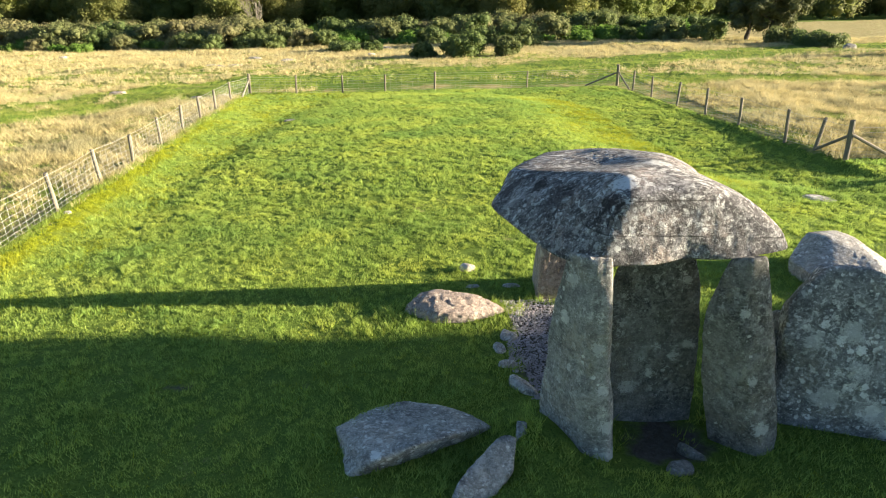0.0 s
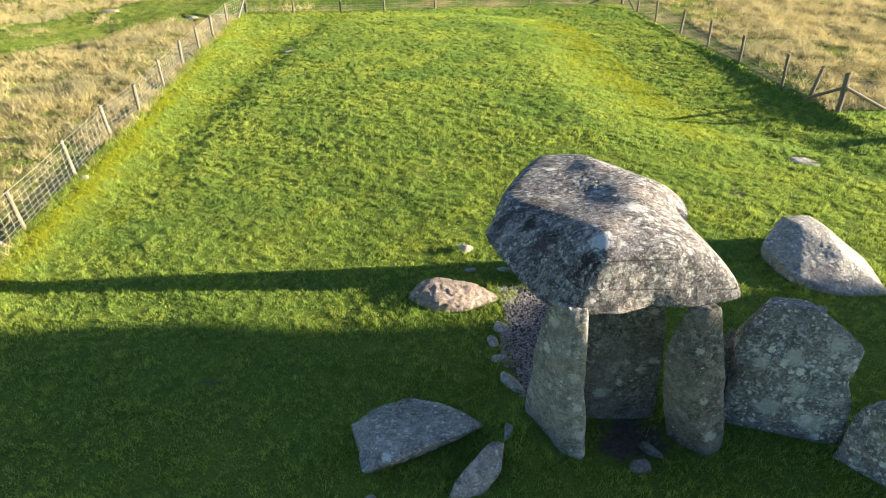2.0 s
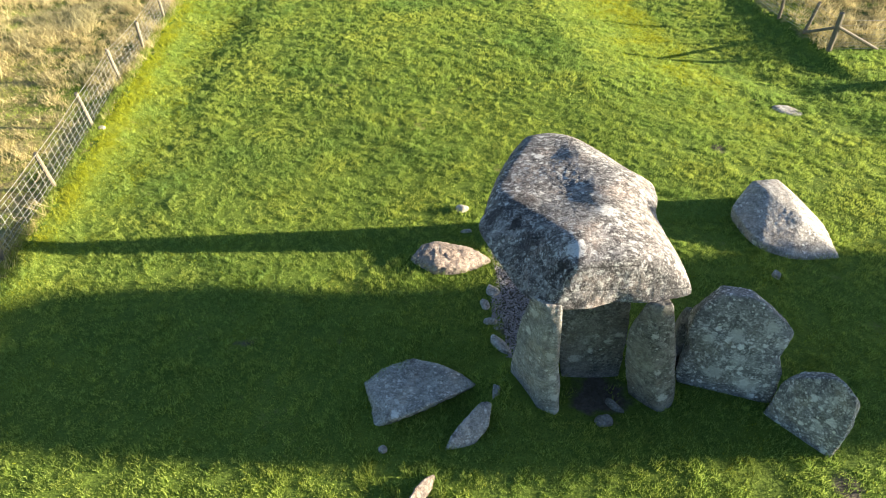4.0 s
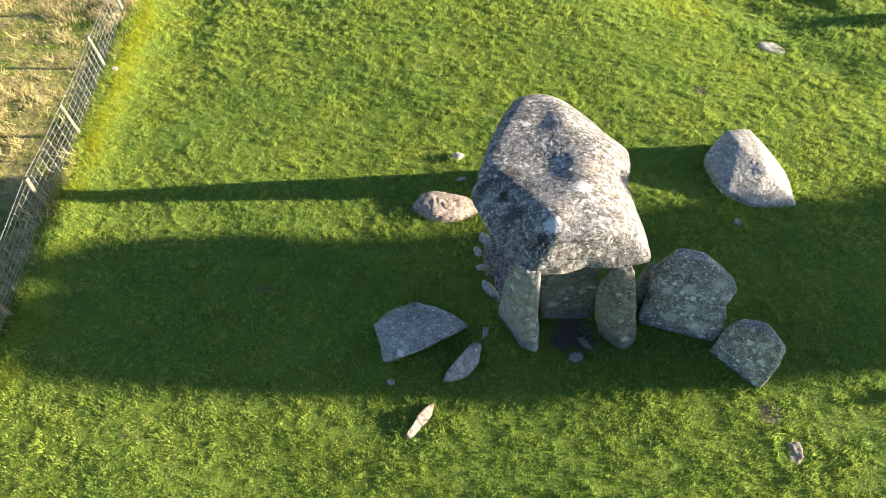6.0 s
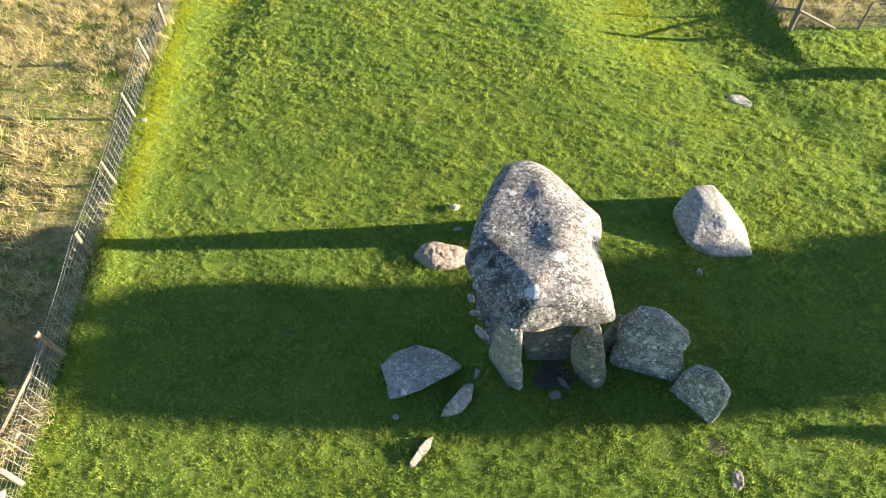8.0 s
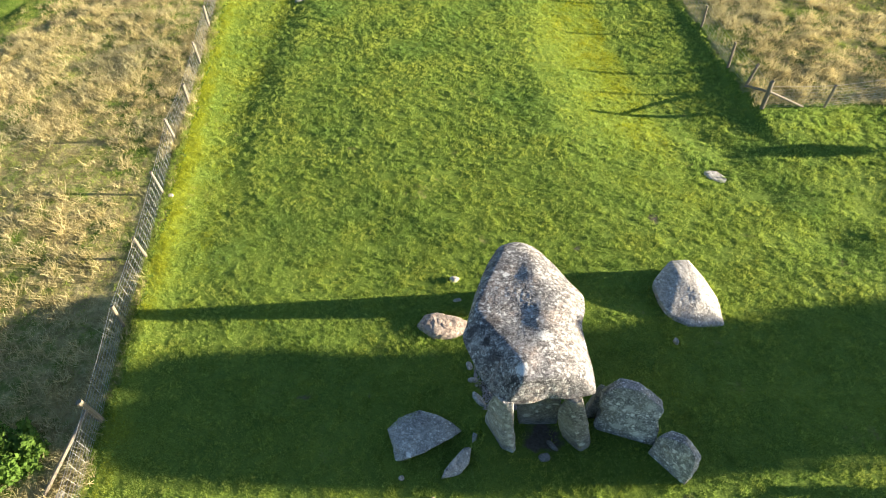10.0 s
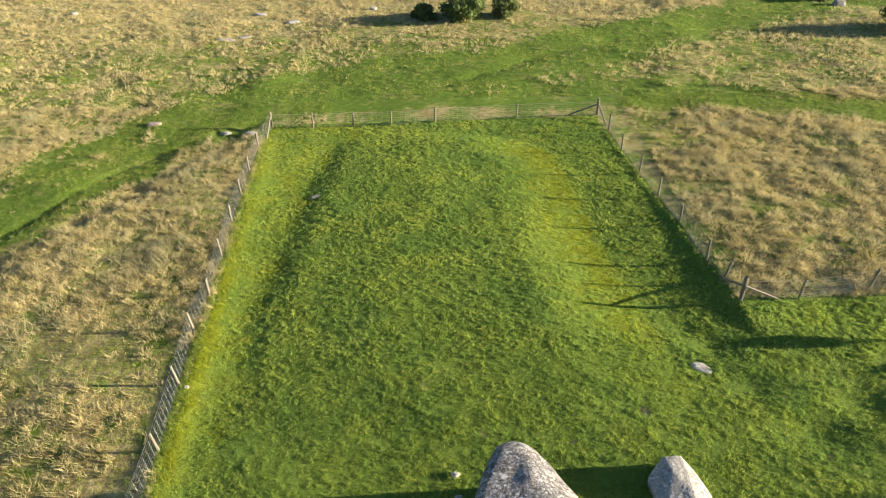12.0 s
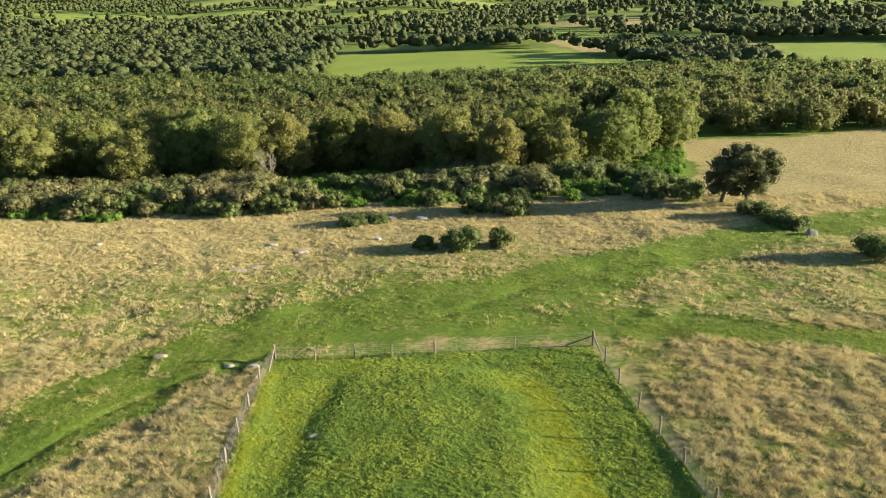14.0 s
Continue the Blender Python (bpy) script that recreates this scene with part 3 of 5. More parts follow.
stone("capstone", [(0.52, 7.48, 2.37), (1.0, 9.1, 2.12), (1.2, 9.85, 2.05), (1.62, 10.6, 1.98), (2.15, 10.82, 1.95), (2.68, 10.52, 2.0), (3.18, 9.75, 2.1), (3.72, 8.72, 2.28),
                   (3.50, 7.9, 2.42), (3.46, 7.3, 2.48), (3.52, 6.4, 2.58), (3.57, 5.90, 2.50), (2.9, 5.82, 2.42), (1.50, 5.69, 2.40), (1.12, 6.1, 2.34), (0.92, 6.75, 2.32),
                   (1.75, 5.98, 3.06), (2.70, 6.08, 3.15), (3.08, 6.30, 3.02), (3.32, 6.16, 2.88), (3.50, 6.02, 2.72), (0.84, 8.2, 2.63), (1.0, 8.85, 2.42), (2.55, 7.4, 3.03), (1.85, 6.45, 3.17), (2.05, 9.1, 2.60), (2.4, 10.1, 2.36),
                   (1.10, 7.2, 2.80), (3.0, 8.45, 2.78), (3.45, 8.6, 2.55), (1.35, 9.5, 2.40), (1.65, 10.25, 2.25), (2.4, 9.2, 2.62), (1.75, 8.4, 2.72),
                   (2.0, 7.2, 2.28), (2.2, 9.6, 1.88), (2.9, 7.5, 2.32), (1.5, 8.2, 2.08), (1.5, 6.4, 2.28)],
      CAPSTONE, "huge weathered grey capstone with lichen, resting on upright stones", 7, 44, 0.015, 1,
      dents=(((3.7, 7.4, 2.6), 0.7, 0.16), ((3.6, 7.9, 2.55), 0.3, 0.10), ((0.75, 7.9, 2.52), 0.25, 0.06), ((1.75, 7.75, 2.9), 0.6, 0.085), ((1.92, 9.35, 2.5), 0.34, 0.08), ((2.05, 9.7, 2.45), 0.25, 0.05), ((2.5, 7.45, 3.0), 0.26, -0.03), ((2.38, 9.1, 2.62), 0.26, -0.035),
             ((1.25, 6.35, 2.9), 0.35, 0.06), ((2.5, 5.75, 2.3), 0.3, 0.09), ((2.1, 5.7, 2.3), 0.18, -0.06), ((3.2, 9.3, 2.4), 0.3, 0.07), ((1.85, 6.25, 3.2), 0.22, -0.03), ((2.3, 6.5, 3.15), 0.25, 0.03)))
stone("portal_stone", [(1.18, 6.42, -0.25), (1.56, 5.66, -0.2), (1.88, 5.52, -0.2), (1.95, 5.62, -0.2), (1.45, 6.6, -0.25), (1.17, 6.24, 1.4), (1.28, 6.0, 2.5), (1.46, 5.78, 2.55), (1.70, 5.78, 2.55), (1.60, 6.5, 2.4),
                       (1.52, 5.66, 1.3), (1.72, 5.64, 1.7), (1.17, 6.32, 0.4), (1.5, 6.6, 1.2), (1.8, 5.6, 0.9)],
      UPRIGHT, "tall grey portal stone standing upright under the capstone", 6, 40, 0.035, 2, dents=(((1.85, 5.65, 1.3), 0.5, 0.05),))
stone("portal_stone", [(3.2, 6.0, -0.25), (3.58, 5.52, -0.15), (3.72, 5.62, -0.1), (3.76, 5.70, 0.4), (3.5, 6.2, -0.2), (2.86, 5.98, 0.9), (2.76, 5.96, 1.7), (2.9, 5.9, 2.5), (3.06, 5.78, 2.55), (3.24, 5.80, 2.55),
                       (3.33, 5.76, 1.83), (3.54, 5.66, 1.0), (3.2, 6.3, 2.4), (3.35, 6.3, 1.0), (3.26, 5.64, 1.0), (3.06, 5.72, 1.9)],
      DARKROCK, "tall grey portal stone leaning slightly under the capstone", 6, 36, 0.035, 3)
stone("blocking_stone", [(2.12, 6.30, -0.5), (3.05, 6.30, -0.5), (2.2, 6.65, -0.5), (3.0, 6.65, -0.5), (1.88, 6.40, 1.1), (1.84, 6.42, 1.8), (2.0, 6.48, 2.3), (2.78, 6.48, 2.3), (2.96, 6.44, 1.8), (3.0, 6.38, 1.0),
                         (2.1, 6.75, 2.2), (2.8, 6.75, 2.2), (1.98, 6.75, 1.0), (3.0, 6.75, 1.0)],
      DARKROCK, "broad dark slab closing the chamber between two uprights", 6, 30, 0.03, 4)
stone("rear_upright", [(1.58, 9.72, -0.55), (2.3, 9.7, -0.55), (2.3, 10.72, -0.55), (1.62, 10.72, -0.55), (1.60, 9.68, 0.6), (1.68, 9.7, 1.6), (1.75, 9.72, 2.1), (2.1, 9.72, 2.05), (2.34, 9.7, 0.7), (2.1, 10.05, 2.05), (1.76, 10.05, 2.05), (1.64, 10.35, 0.9), (2.3, 10.35, 0.9)],
      WARMROCK, "sunlit pointed upright carrying the capstone's low end", 5, 26, 0.03, 5)
stone("leaning_slab", [(4.30, 5.96, -0.3), (4.8, 5.82, -0.2), (5.34, 5.62, -0.1), (5.40, 5.95, -0.1), (4.1, 6.4, -0.3), (3.90, 6.16, 0.25), (3.86, 6.20, 0.5), (3.92, 6.32, 1.2), (3.95, 6.38, 1.66), (4.10, 6.38, 1.93), (4.24, 6.37, 2.14), (4.69, 6.21, 2.20),
                       (5.28, 5.93, 1.74), (5.34, 5.72, 0.8), (4.3, 6.66, 2.05), (4.7, 6.52, 2.1), (5.32, 6.25, 1.65), (4.0, 6.62, 1.4), (5.4, 6.05, 0.8)],
      LICHENED, "broad grey slab spotted with pale lichen, leaning backward", 6, 44, 0.035, 6, dents=(((3.9, 6.2, 0.88), 0.24, 0.16), ((5.36, 5.8, 1.25), 0.28, 0.12)))
stone("small_upright", [(3.75, 6.45, -0.3), (4.3, 6.4, -0.3), (4.2, 6.9, -0.3), (3.8, 6.9, -0.3), (3.78, 6.45, 1.0), (4.1, 6.5, 1.5), (4.3, 6.6, 1.2), (4.0, 6.85, 1.3)],
      DARKROCK, "small dark upright stone behind the leaning slab", 4, 14, 0.03, 7)
stone("fallen_slab", [(5.12, 5.50, 0.1), (5.35, 5.40, 0.05), (5.84, 4.64, 0.1), (6.1, 4.85, 0.1), (5.5, 5.85, 0.1), (5.18, 5.55, 0.45), (5.24, 5.58, 0.98), (5.46, 5.34, 1.48), (5.64, 5.10, 1.70), (5.78, 4.88, 1.55), (5.84, 4.76, 1.2), (5.86, 4.66, 0.48),
                      (5.6, 5.75, 1.0), (5.75, 5.5, 1.35), (6.1, 5.05, 1.2), (6.1, 4.88, 0.6)],
      LICHENED, "smaller grey slab propped on the turf", 6, 30, 0.035, 8)
stone("boulder", [(6.40, 10.6, -0.5), (6.5, 9.8, -0.5), (6.95, 9.2, -0.4), (8.15, 9.15, -0.4), (8.15, 10.0, -0.4), (7.85, 11.2, -0.5), (7.0, 11.4, -0.5), (6.32, 10.68, 0.08), (6.88, 11.25, 0.36), (7.42, 11.25, 0.40), (7.85, 10.65, 0.22),
                  (8.10, 10.05, 0.10), (8.14, 9.26, -0.06), (7.1, 9.24, 0.02), (6.57, 9.58, 0.08), (6.38, 10.1, 0.10), (6.95, 10.75, 0.50), (7.45, 10.75, 0.50), (7.5, 10.0, 0.36)],
      BOULDER, "pale grey angular boulder lying in the grass", 6, 90, 0.014, 9)
stone("fallen_stone", [(-1.25, 6.1, -0.4), (-0.5, 6.5, -0.4), (0.2, 6.15, -0.3), (-0.3, 5.75, -0.3), (-1.0, 5.45, -0.3), (-1.38, 6.38, -0.12), (-0.95, 6.62, -0.02), (-0.50, 6.75, 0.0), (0.15, 6.50, 0.08), (0.60, 6.12, 0.08),
                       (0.25, 5.80, 0.30), (-0.28, 5.48, 0.38), (-0.75, 5.32, 0.28), (-1.05, 5.36, 0.05), (-1.12, 5.42, -0.2), (-1.28, 6.0, 0.14), (0.5, 6.08, 0.0)],
      BOULDER, "flat-topped grey fallen stone with a sharp edge", 6, 40, 0.045, 10)
stone("flat_boulder", [(-0.75, 9.4, -0.5), (-0.5, 9.78, -0.5), (-0.1, 9.86, -0.5), (0.75, 9.66, -0.5), (1.15, 9.38, -0.5), (1.05, 9.08, -0.5), (0.5, 8.82, -0.5), (-0.2, 8.86, -0.5), (-0.68, 9.4, -0.12), (-0.45, 9.68, -0.04), (-0.1, 9.72, 0.0), (0.7, 9.55, -0.04), (1.05, 9.32, -0.18), (0.5, 9.0, -0.1), (-0.1, 9.0, -0.06)],
      WARMROCK, "low pinkish-brown boulder sunk in turf", 6, 22, 0.05, 11)
stone("wedge_stone", [(0.05, 4.85, 0.0), (0.45, 4.9, 0.0), (0.8, 5.5, 0.0), (0.6, 5.6, 0.0), (0.05, 4.9, 0.18), (0.15, 5.08, 0.25), (0.62, 5.55, 0.48), (0.80, 5.55, 0.46), (0.74, 5.2, 0.3), (0.48, 4.97, 0.12)],
      BOULDER, "narrow grey stone tilted out of the turf", 5, 26, 0.03, 12)
stone("wedge_stone", [(0.82, 5.7, -0.2), (0.98, 5.68, -0.2), (0.98, 6.0, -0.2), (0.84, 6.0, -0.2), (0.83, 5.75, 0.2), (0.86, 6.0, 0.3), (0.97, 5.95, 0.32), (0.97, 5.7, 0.15)],
      UPRIGHT, "small grey stone standing in the grass", 5, 26, 0.025, 13)
stone("white_stone", [(-0.62, 3.74, 0.05), (-0.45, 3.74, 0.05), (-0.02, 4.42, 0.0), (-0.15, 4.5, 0.0), (-0.6, 3.85, 0.28), (-0.38, 4.2, 0.34), (-0.1, 4.45, 0.27), (-0.18, 4.18, 0.24), (-0.5, 3.8, 0.24)],
      WARMROCK, "bleached narrow stone breaking through the turf", 5, 26, 0.04, 14)
stone("edge_stone", [(5.85, 3.05, 0.1), (6.1, 3.1, 0.1), (6.3, 3.7, 0.1), (6.0, 3.8, 0.1), (5.9, 3.15, 0.38), (6.0, 3.65, 0.42), (6.22, 3.65, 0.44), (6.18, 3.4, 0.42)],
      WARMROCK, "narrow brownish stone in worn turf", 5, 26, 0.04, 15)


def lump(name, x, y, a, b, h, turn, material, label, seed, detail=3):
    """A small loose stone: six corners round, three on top, sunk a little."""
    r = random.Random(seed)
    z = z_at(x, y)
    c, s = math.cos(radians(turn)), math.sin(radians(turn))
    pts = []
    for i in range(7):
        w = i / 7 * 2 * math.pi + r.uniform(-0.3, 0.3)
        u, v = a * math.cos(w) * r.uniform(0.8, 1.1), b * math.sin(w) * r.uniform(0.8, 1.1)
        for k, zz in ((1.0, -0.06), (0.85, h * r.uniform(0.45, 1.0))):
            pts.append((x + (u * c - v * s) * k, y + (u * s + v * c) * k, z + zz))
    return stone(name, pts, material, label, detail, 10, 0.12 * min(a, b), seed, group="loose stones")


for i, (x, y, a, b, h, turn, mat_, lab) in enumerate([
        (0.44, 11.08, 0.2, 0.14, 0.15, 10, BOULDER, "small pale stone lying on the turf"),
        (9.7, 15.6, 0.62, 0.34, 0.04, -40, BOULDER, "flat pale triangular stone lying in the ditch"),
        (0.53, 10.30, 0.19, 0.09, 0.05, 5, BOULDER, "small flat stone in the grass"),
        (1.22, 10.29, 0.22, 0.1, 0.05, -5, BOULDER, "small flat stone in the grass"),
        (1.0, 8.40, 0.17, 0.2, 0.10, 20, BOULDER, "small kerb stone beside the gravel"),
        (0.83, 8.03, 0.12, 0.2, 0.10, 10, BOULDER, "small kerb stone beside the gravel"),
        (0.90, 7.60, 0.18, 0.11, 0.08, -10, BOULDER, "small kerb stone beside the gravel"),
        (1.05, 7.0, 0.14, 0.38, 0.12, 35, BOULDER, "long kerb stone beside the gravel"),
        (-0.9, 4.92, 0.11, 0.09, 0.08, 20, UPRIGHT, "small grey stone in shaded turf"),
        (6.61, 8.72, 0.1, 0.14, 0.14, 0, UPRIGHT, "small grey stone standing in turf"),
        (2.85, 5.75, 0.09, 0.26, 0.14, 40, DARKROCK, "narrow broken stone in the chamber hollow"),
        (2.62, 5.42, 0.19, 0.16, 0.12, 20, DARKROCK, "rounded dark stone in the chamber hollow"),
        (-9.15, 4.55, 0.16, 0.12, 0.14, 30, BOULDER, "small pale stone at the fence foot"),
        (-8.9, 3.25, 0.18, 0.13, 0.15, 80, BOULDER, "small pale stone at the fence foot"),
        (-9.4, 15.0, 0.14, 0.1, 0.07, 0, BOULDER, "small pale stone at the fence foot"),
        (-7.0, 29.2, 0.42, 0.2, 0.10, 25, DARKROCK, "grey stone showing in the mound's flank"),
        (-14.5, 38.1, 0.5, 0.28, 0.15, 10, UPRIGHT, "grey field stone beside the track"),
        (-12.7, 37.7, 0.6, 0.32, 0.2, 0, UPRIGHT, "grey field stone near the fence corner"),
        (-19.8, 39.6, 0.7, 0.4, 0.2, 0, WARMROCK, "brownish field stone in short grass"),
        (-20.5, 59.4, 1.1, 0.5, 0.2, 0, UPRIGHT, "flat grey field stone"), (-19.0, 60.3, 0.9, 0.4, 0.2, 10, UPRIGHT, "flat grey field stone"),
        (-19.4, 68.5, 0.9, 0.5, 0.25, 0, UPRIGHT, "pale field stone in dry grass"), (-15.3, 65.4, 1.0, 0.5, 0.3, 20, UPRIGHT, "pale field stone in dry grass"),
        (-6.7, 79.1, 0.9, 0.5, 0.3, 0, UPRIGHT, "pale field stone in dry grass"), (-2.8, 78.6, 1.1, 0.6, 0.45, 10, UPRIGHT, "grey field stone in dry grass"),
        (-7.5, 69.5, 0.5, 0.4, 0.35, 0, UPRIGHT, "pale field stone in dry grass"), (-40, 70, 0.6, 0.4, 0.35, 0, UPRIGHT, "pale field stone in dry grass"),
        (39.6, 65.8, 0.9, 0.7, 0.65, 20, DARKROCK, "large grey boulder beside gorse")]):
    lump("stone", x, y, a, b, h, turn, mat_, lab, 40 + i)


def build_gravel():
    """Loose chippings beside the chamber."""
    r = np.random.RandomState(5)
    base = np.array([(1, 0, 0), (0, 1, 0), (-1, 0, 0), (0, -1, 0), (0, 0, 0.8), (0, 0, -0.6)])
    tri = np.array([(0, 1, 4), (1, 2, 4), (2, 3, 4), (3, 0, 4), (1, 0, 5), (2, 1, 5), (3, 2, 5), (0, 3, 5)])
    n = 11000
    x, y = r.uniform(0.95, 3.2, n), r.uniform(6.7, 9.7, n)
    keep = (x > 1.0 + 0.1 * np.sin(y * 3)) & ~((y < 7.4) & (x < 1.15))
    x, y = x[keep], y[keep]
    s = r.uniform(0.012, 0.026, len(x))
    z = height(x, y) + s * 0.3
    verts = base[None] * (s[:, None, None] * r.uniform(0.6, 1.2, (len(x), 6, 1))) + np.stack([x, y, z], -1)[:, None]
    faces = tri[None] + (np.arange(len(x)) * 6)[:, None, None]
    ob = new("gravel", mesh_from("gravel", verts.reshape(-1, 3), faces.reshape(-1, 3), GRAVEL))
    tagged(ob, "grey stone chippings spread beside the chamber", "gravel", kind="stuff")


build_gravel()


# ---- fences ----
def tube(bm, a, b, r0, r1, sides=6):
    """A tapered round bar from a to b."""
    a, b = Vector(a), Vector(b)
    w = (b - a).normalized()
    u = w.orthogonal().normalized()
    v = w.cross(u)
    rings = []
    for p, r in ((a, r0), (b, r1)):
        rings.append([bm.verts.new(p + (u * math.cos(k * 2 * math.pi / sides) + v * math.sin(k * 2 * math.pi / sides)) * r) for k in range(sides)])
    for k in range(sides):
        bm.faces.new((rings[0][k], rings[0][(k + 1) % sides], rings[1][(k + 1) % sides], rings[1][k]))
    bm.faces.new(rings[1])
    bm.faces.new(rings[0][::-1])


def fence_post(r, h, seed):
    """A round post, slightly crooked, with a cut top."""
    rr = random.Random(seed)
    bm = bmesh.new()
    rings = []
    for z in (-0.25, 0.0, 0.4, 0.8, h - 0.02, h):
        ring = []
        for k in range(9):
            w = k / 9 * 2 * math.pi
            q = r * (1 + rr.uniform(-0.08, 0.08)) * (0.86 if z == h else 1)
            ring.append(bm.verts.new((q * math.cos(w) + 0.012 * math.sin(3 * z + seed), q * math.sin(w), z + (0.015 * math.cos(w) if z >= h - 0.02 else 0))))
        rings.append(ring)
    for p, q in zip(rings, rings[1:]):
        for k in range(9):
            bm.faces.new((p[k], p[(k + 1) % 9], q[(k + 1) % 9], q[k]))
    bm.faces.new(rings[-1])
    return bm


def fence(places, label, h=1.05, stout=(), braces=(), seed=0, bare=()):
    """Posts at the given places, stock netting and a top wire strung between them."""
    rr = random.Random(seed)
    root = new("fence")
    tagged(root, label, "fence", "field fences")
    tops = []
    for i, (x, y) in enumerate(places):
        z = z_at(x, y)
        big = i in stout
        if i in bare:
            tops.append((Vector((x, y, z)), None))
            continue
        post = part("post", fence_post(0.085 if big else rr.uniform(0.048, 0.06), h * (1.12 if big else rr.uniform(0.95, 1.04)), seed * 31 + i), WOOD, root)
        post.matrix_basis = pose(x, y, z, rr.uniform(-4, 4), rr.uniform(-4, 4), rr.uniform(0, 360))
        tops.append((Vector((x, y, z)), post))
    for i, (dx, dy) in braces:
        x, y = places[i]
        bm = bmesh.new()
        tube(bm, (x, y, z_at(x, y) + 0.8), (x + dx, y + dy, z_at(x + dx, y + dy) + 0.02), 0.05, 0.05, 7)
        part("brace", bm, WOOD, root)
    net, strand = bmesh.new(), bmesh.new()
    heights = (0.06, 0.16, 0.27, 0.40, 0.55, 0.72, 0.86)
    for (a, _), (b, _) in zip(tops, tops[1:]):
        n = max(2, int((b - a).length / 0.30))
        pts = []
        for k in range(n + 1):
            p = a.lerp(b, k / n)
            p.z = 0.5 * p.z + 0.5 * z_at(p.x, p.y) + rr.uniform(-0.012, 0.012)
            pts.append(p)
        for p, q in zip(pts, pts[1:]):
            for hh in heights:
                tube(net, p + Vector((0, 0, hh)), q + Vector((0, 0, hh)), 0.004, 0.004, 3)
            tube(net, q + Vector((0, 0, heights[0])), q + Vector((0, 0, heights[-1])), 0.0036, 0.0036, 3)
        up = Vector((0, 0, h - 0.06))
        m = a.lerp(b, 0.5) + up - Vector((0, 0, 0.03))
        tube(strand, a + up, m, 0.006, 0.006, 3)
        tube(strand, m, b + up, 0.006, 0.006, 3)
    part("wire_netting", net, WIRE, root, "galvanised square stock netting")
    part("top_wire", strand, WIRE, root, "single strand of wire")


LEFT = [(-8.0, -2.2), (-8.3, 0.6), (-8.55, 3.5), (-8.81, 6.5), (-9.21, 9.48), (-9.4, 12.2), (-9.76, 15.2), (-10.2, 18.28), (-10.25, 20.5), (-10.52, 23.46), (-10.94, 26.7), (-11.2, 29.55), (-11.43, 32.27), (-11.65, 35.5), (-11.5, 38.7)]
fence(LEFT, "weathered post and wire stock fence beside dry pasture", stout=(3, 14), braces=((3, (-0.75, -2.0)), (14, (0.1, -2.0))), seed=1)
fence([(-11.5, 38.7), (-8.72, 38.55), (-6.0, 38.7), (-3.47, 38.6), (-0.55, 38.9), (4.96, 39.3), (10.39, 39.4)], "weathered post and wire stock fence across the mound's far end", seed=2, bare=(0, 6))
fence([(10.39, 39.4), (10.65, 36.92), (10.82, 34.0), (11.15, 31.04), (11.49, 28.32), (11.78, 25.6), (12.06, 22.4), (12.36, 20.95), (12.5, 19.45)], "weathered post and wire stock fence with braced corner posts",
      h=1.1, stout=(0, 8), braces=((0, (-1.9, 0.1)), (0, (0.25, -1.8)), (8, (-0.15, 1.5))), seed=3)
fence([(12.5, 19.45), (14.98, 19.54), (18.1, 20.0), (21.2, 20.3), (24.3, 20.6), (27.4, 20.9), (30.5, 21.2)], "weathered post and wire fence along the east pasture", h=1.1, braces=((0, (1.6, 0.05)),), seed=4, bare=(0,))


# ---- plants ----
def leaves(rng, lobes, n, size, up=0.25):
    """Small leaf quads over the outer skin of the lobes (centre, radius); none inside a neighbouring lobe."""
    c = np.array([l[:3] for l in lobes])
    rad = np.array([l[3] for l in lobes])
    n = int(n * 1.9)
    k = rng.choice(len(lobes), n, p=rad ** 2 / (rad ** 2).sum())
    d = rng.normal(size=(n, 3))
    d[:, 2] += up
    d /= np.linalg.norm(d, axis=1)[:, None]
    pos = c[k] + d * rad[k][:, None] * rng.uniform(0.66, 1.16, (n, 1)) * np.array([1, 1, 0.85])
    gap = np.linalg.norm(pos[:, None] - c[None], axis=2) / rad[None]
    gap[np.arange(n), k] = 9
    out = gap.min(1) > 0.86
    pos, d = pos[out], d[out]
    n = len(pos)
    nor = d * 0.8 + rng.normal(size=(n, 3)) * 0.7 + np.array([0, 0, 0.35])
    nor /= np.linalg.norm(nor, axis=1)[:, None]
    t = np.cross(nor, rng.normal(size=(n, 3)))
    t /= np.linalg.norm(t, axis=1)[:, None]
    b = np.cross(nor, t)
    s = size * rng.uniform(0.5, 1.4, (n, 1))
    quad = np.stack([pos - t * s, pos - b * s * 0.6, pos + t * s, pos + b * s * 0.6], 1)
    return quad.reshape(-1, 3)


def lump_shape(n):
    """A round lump of 6 n n faces: the corners and faces of a cube blown up to a ball."""
    vs, fs, at = [], [], {}
    for axis in range(3):
        for side in (-1, 1):
            for i in range(n):
                for j in range(n):
                    f = []
                    for a, b in ((i, j), (i + 1, j), (i + 1, j + 1), (i, j + 1)):
                        p = [0, 0, 0]
                        p[axis], p[(axis + 1) % 3], p[(axis + 2) % 3] = side, 2 * a / n - 1, 2 * b / n - 1
                        q = tuple(round(v, 4) for v in Vector(p).normalized())
                        if q not in at:
                            at[q] = len(vs)
                            vs.append(q)
                        f.append(at[q])
                    fs.append(f if side > 0 else f[::-1])
    return np.array(vs), np.array(fs)


ROUND, BLOCK = lump_shape(2), lump_shape(1)


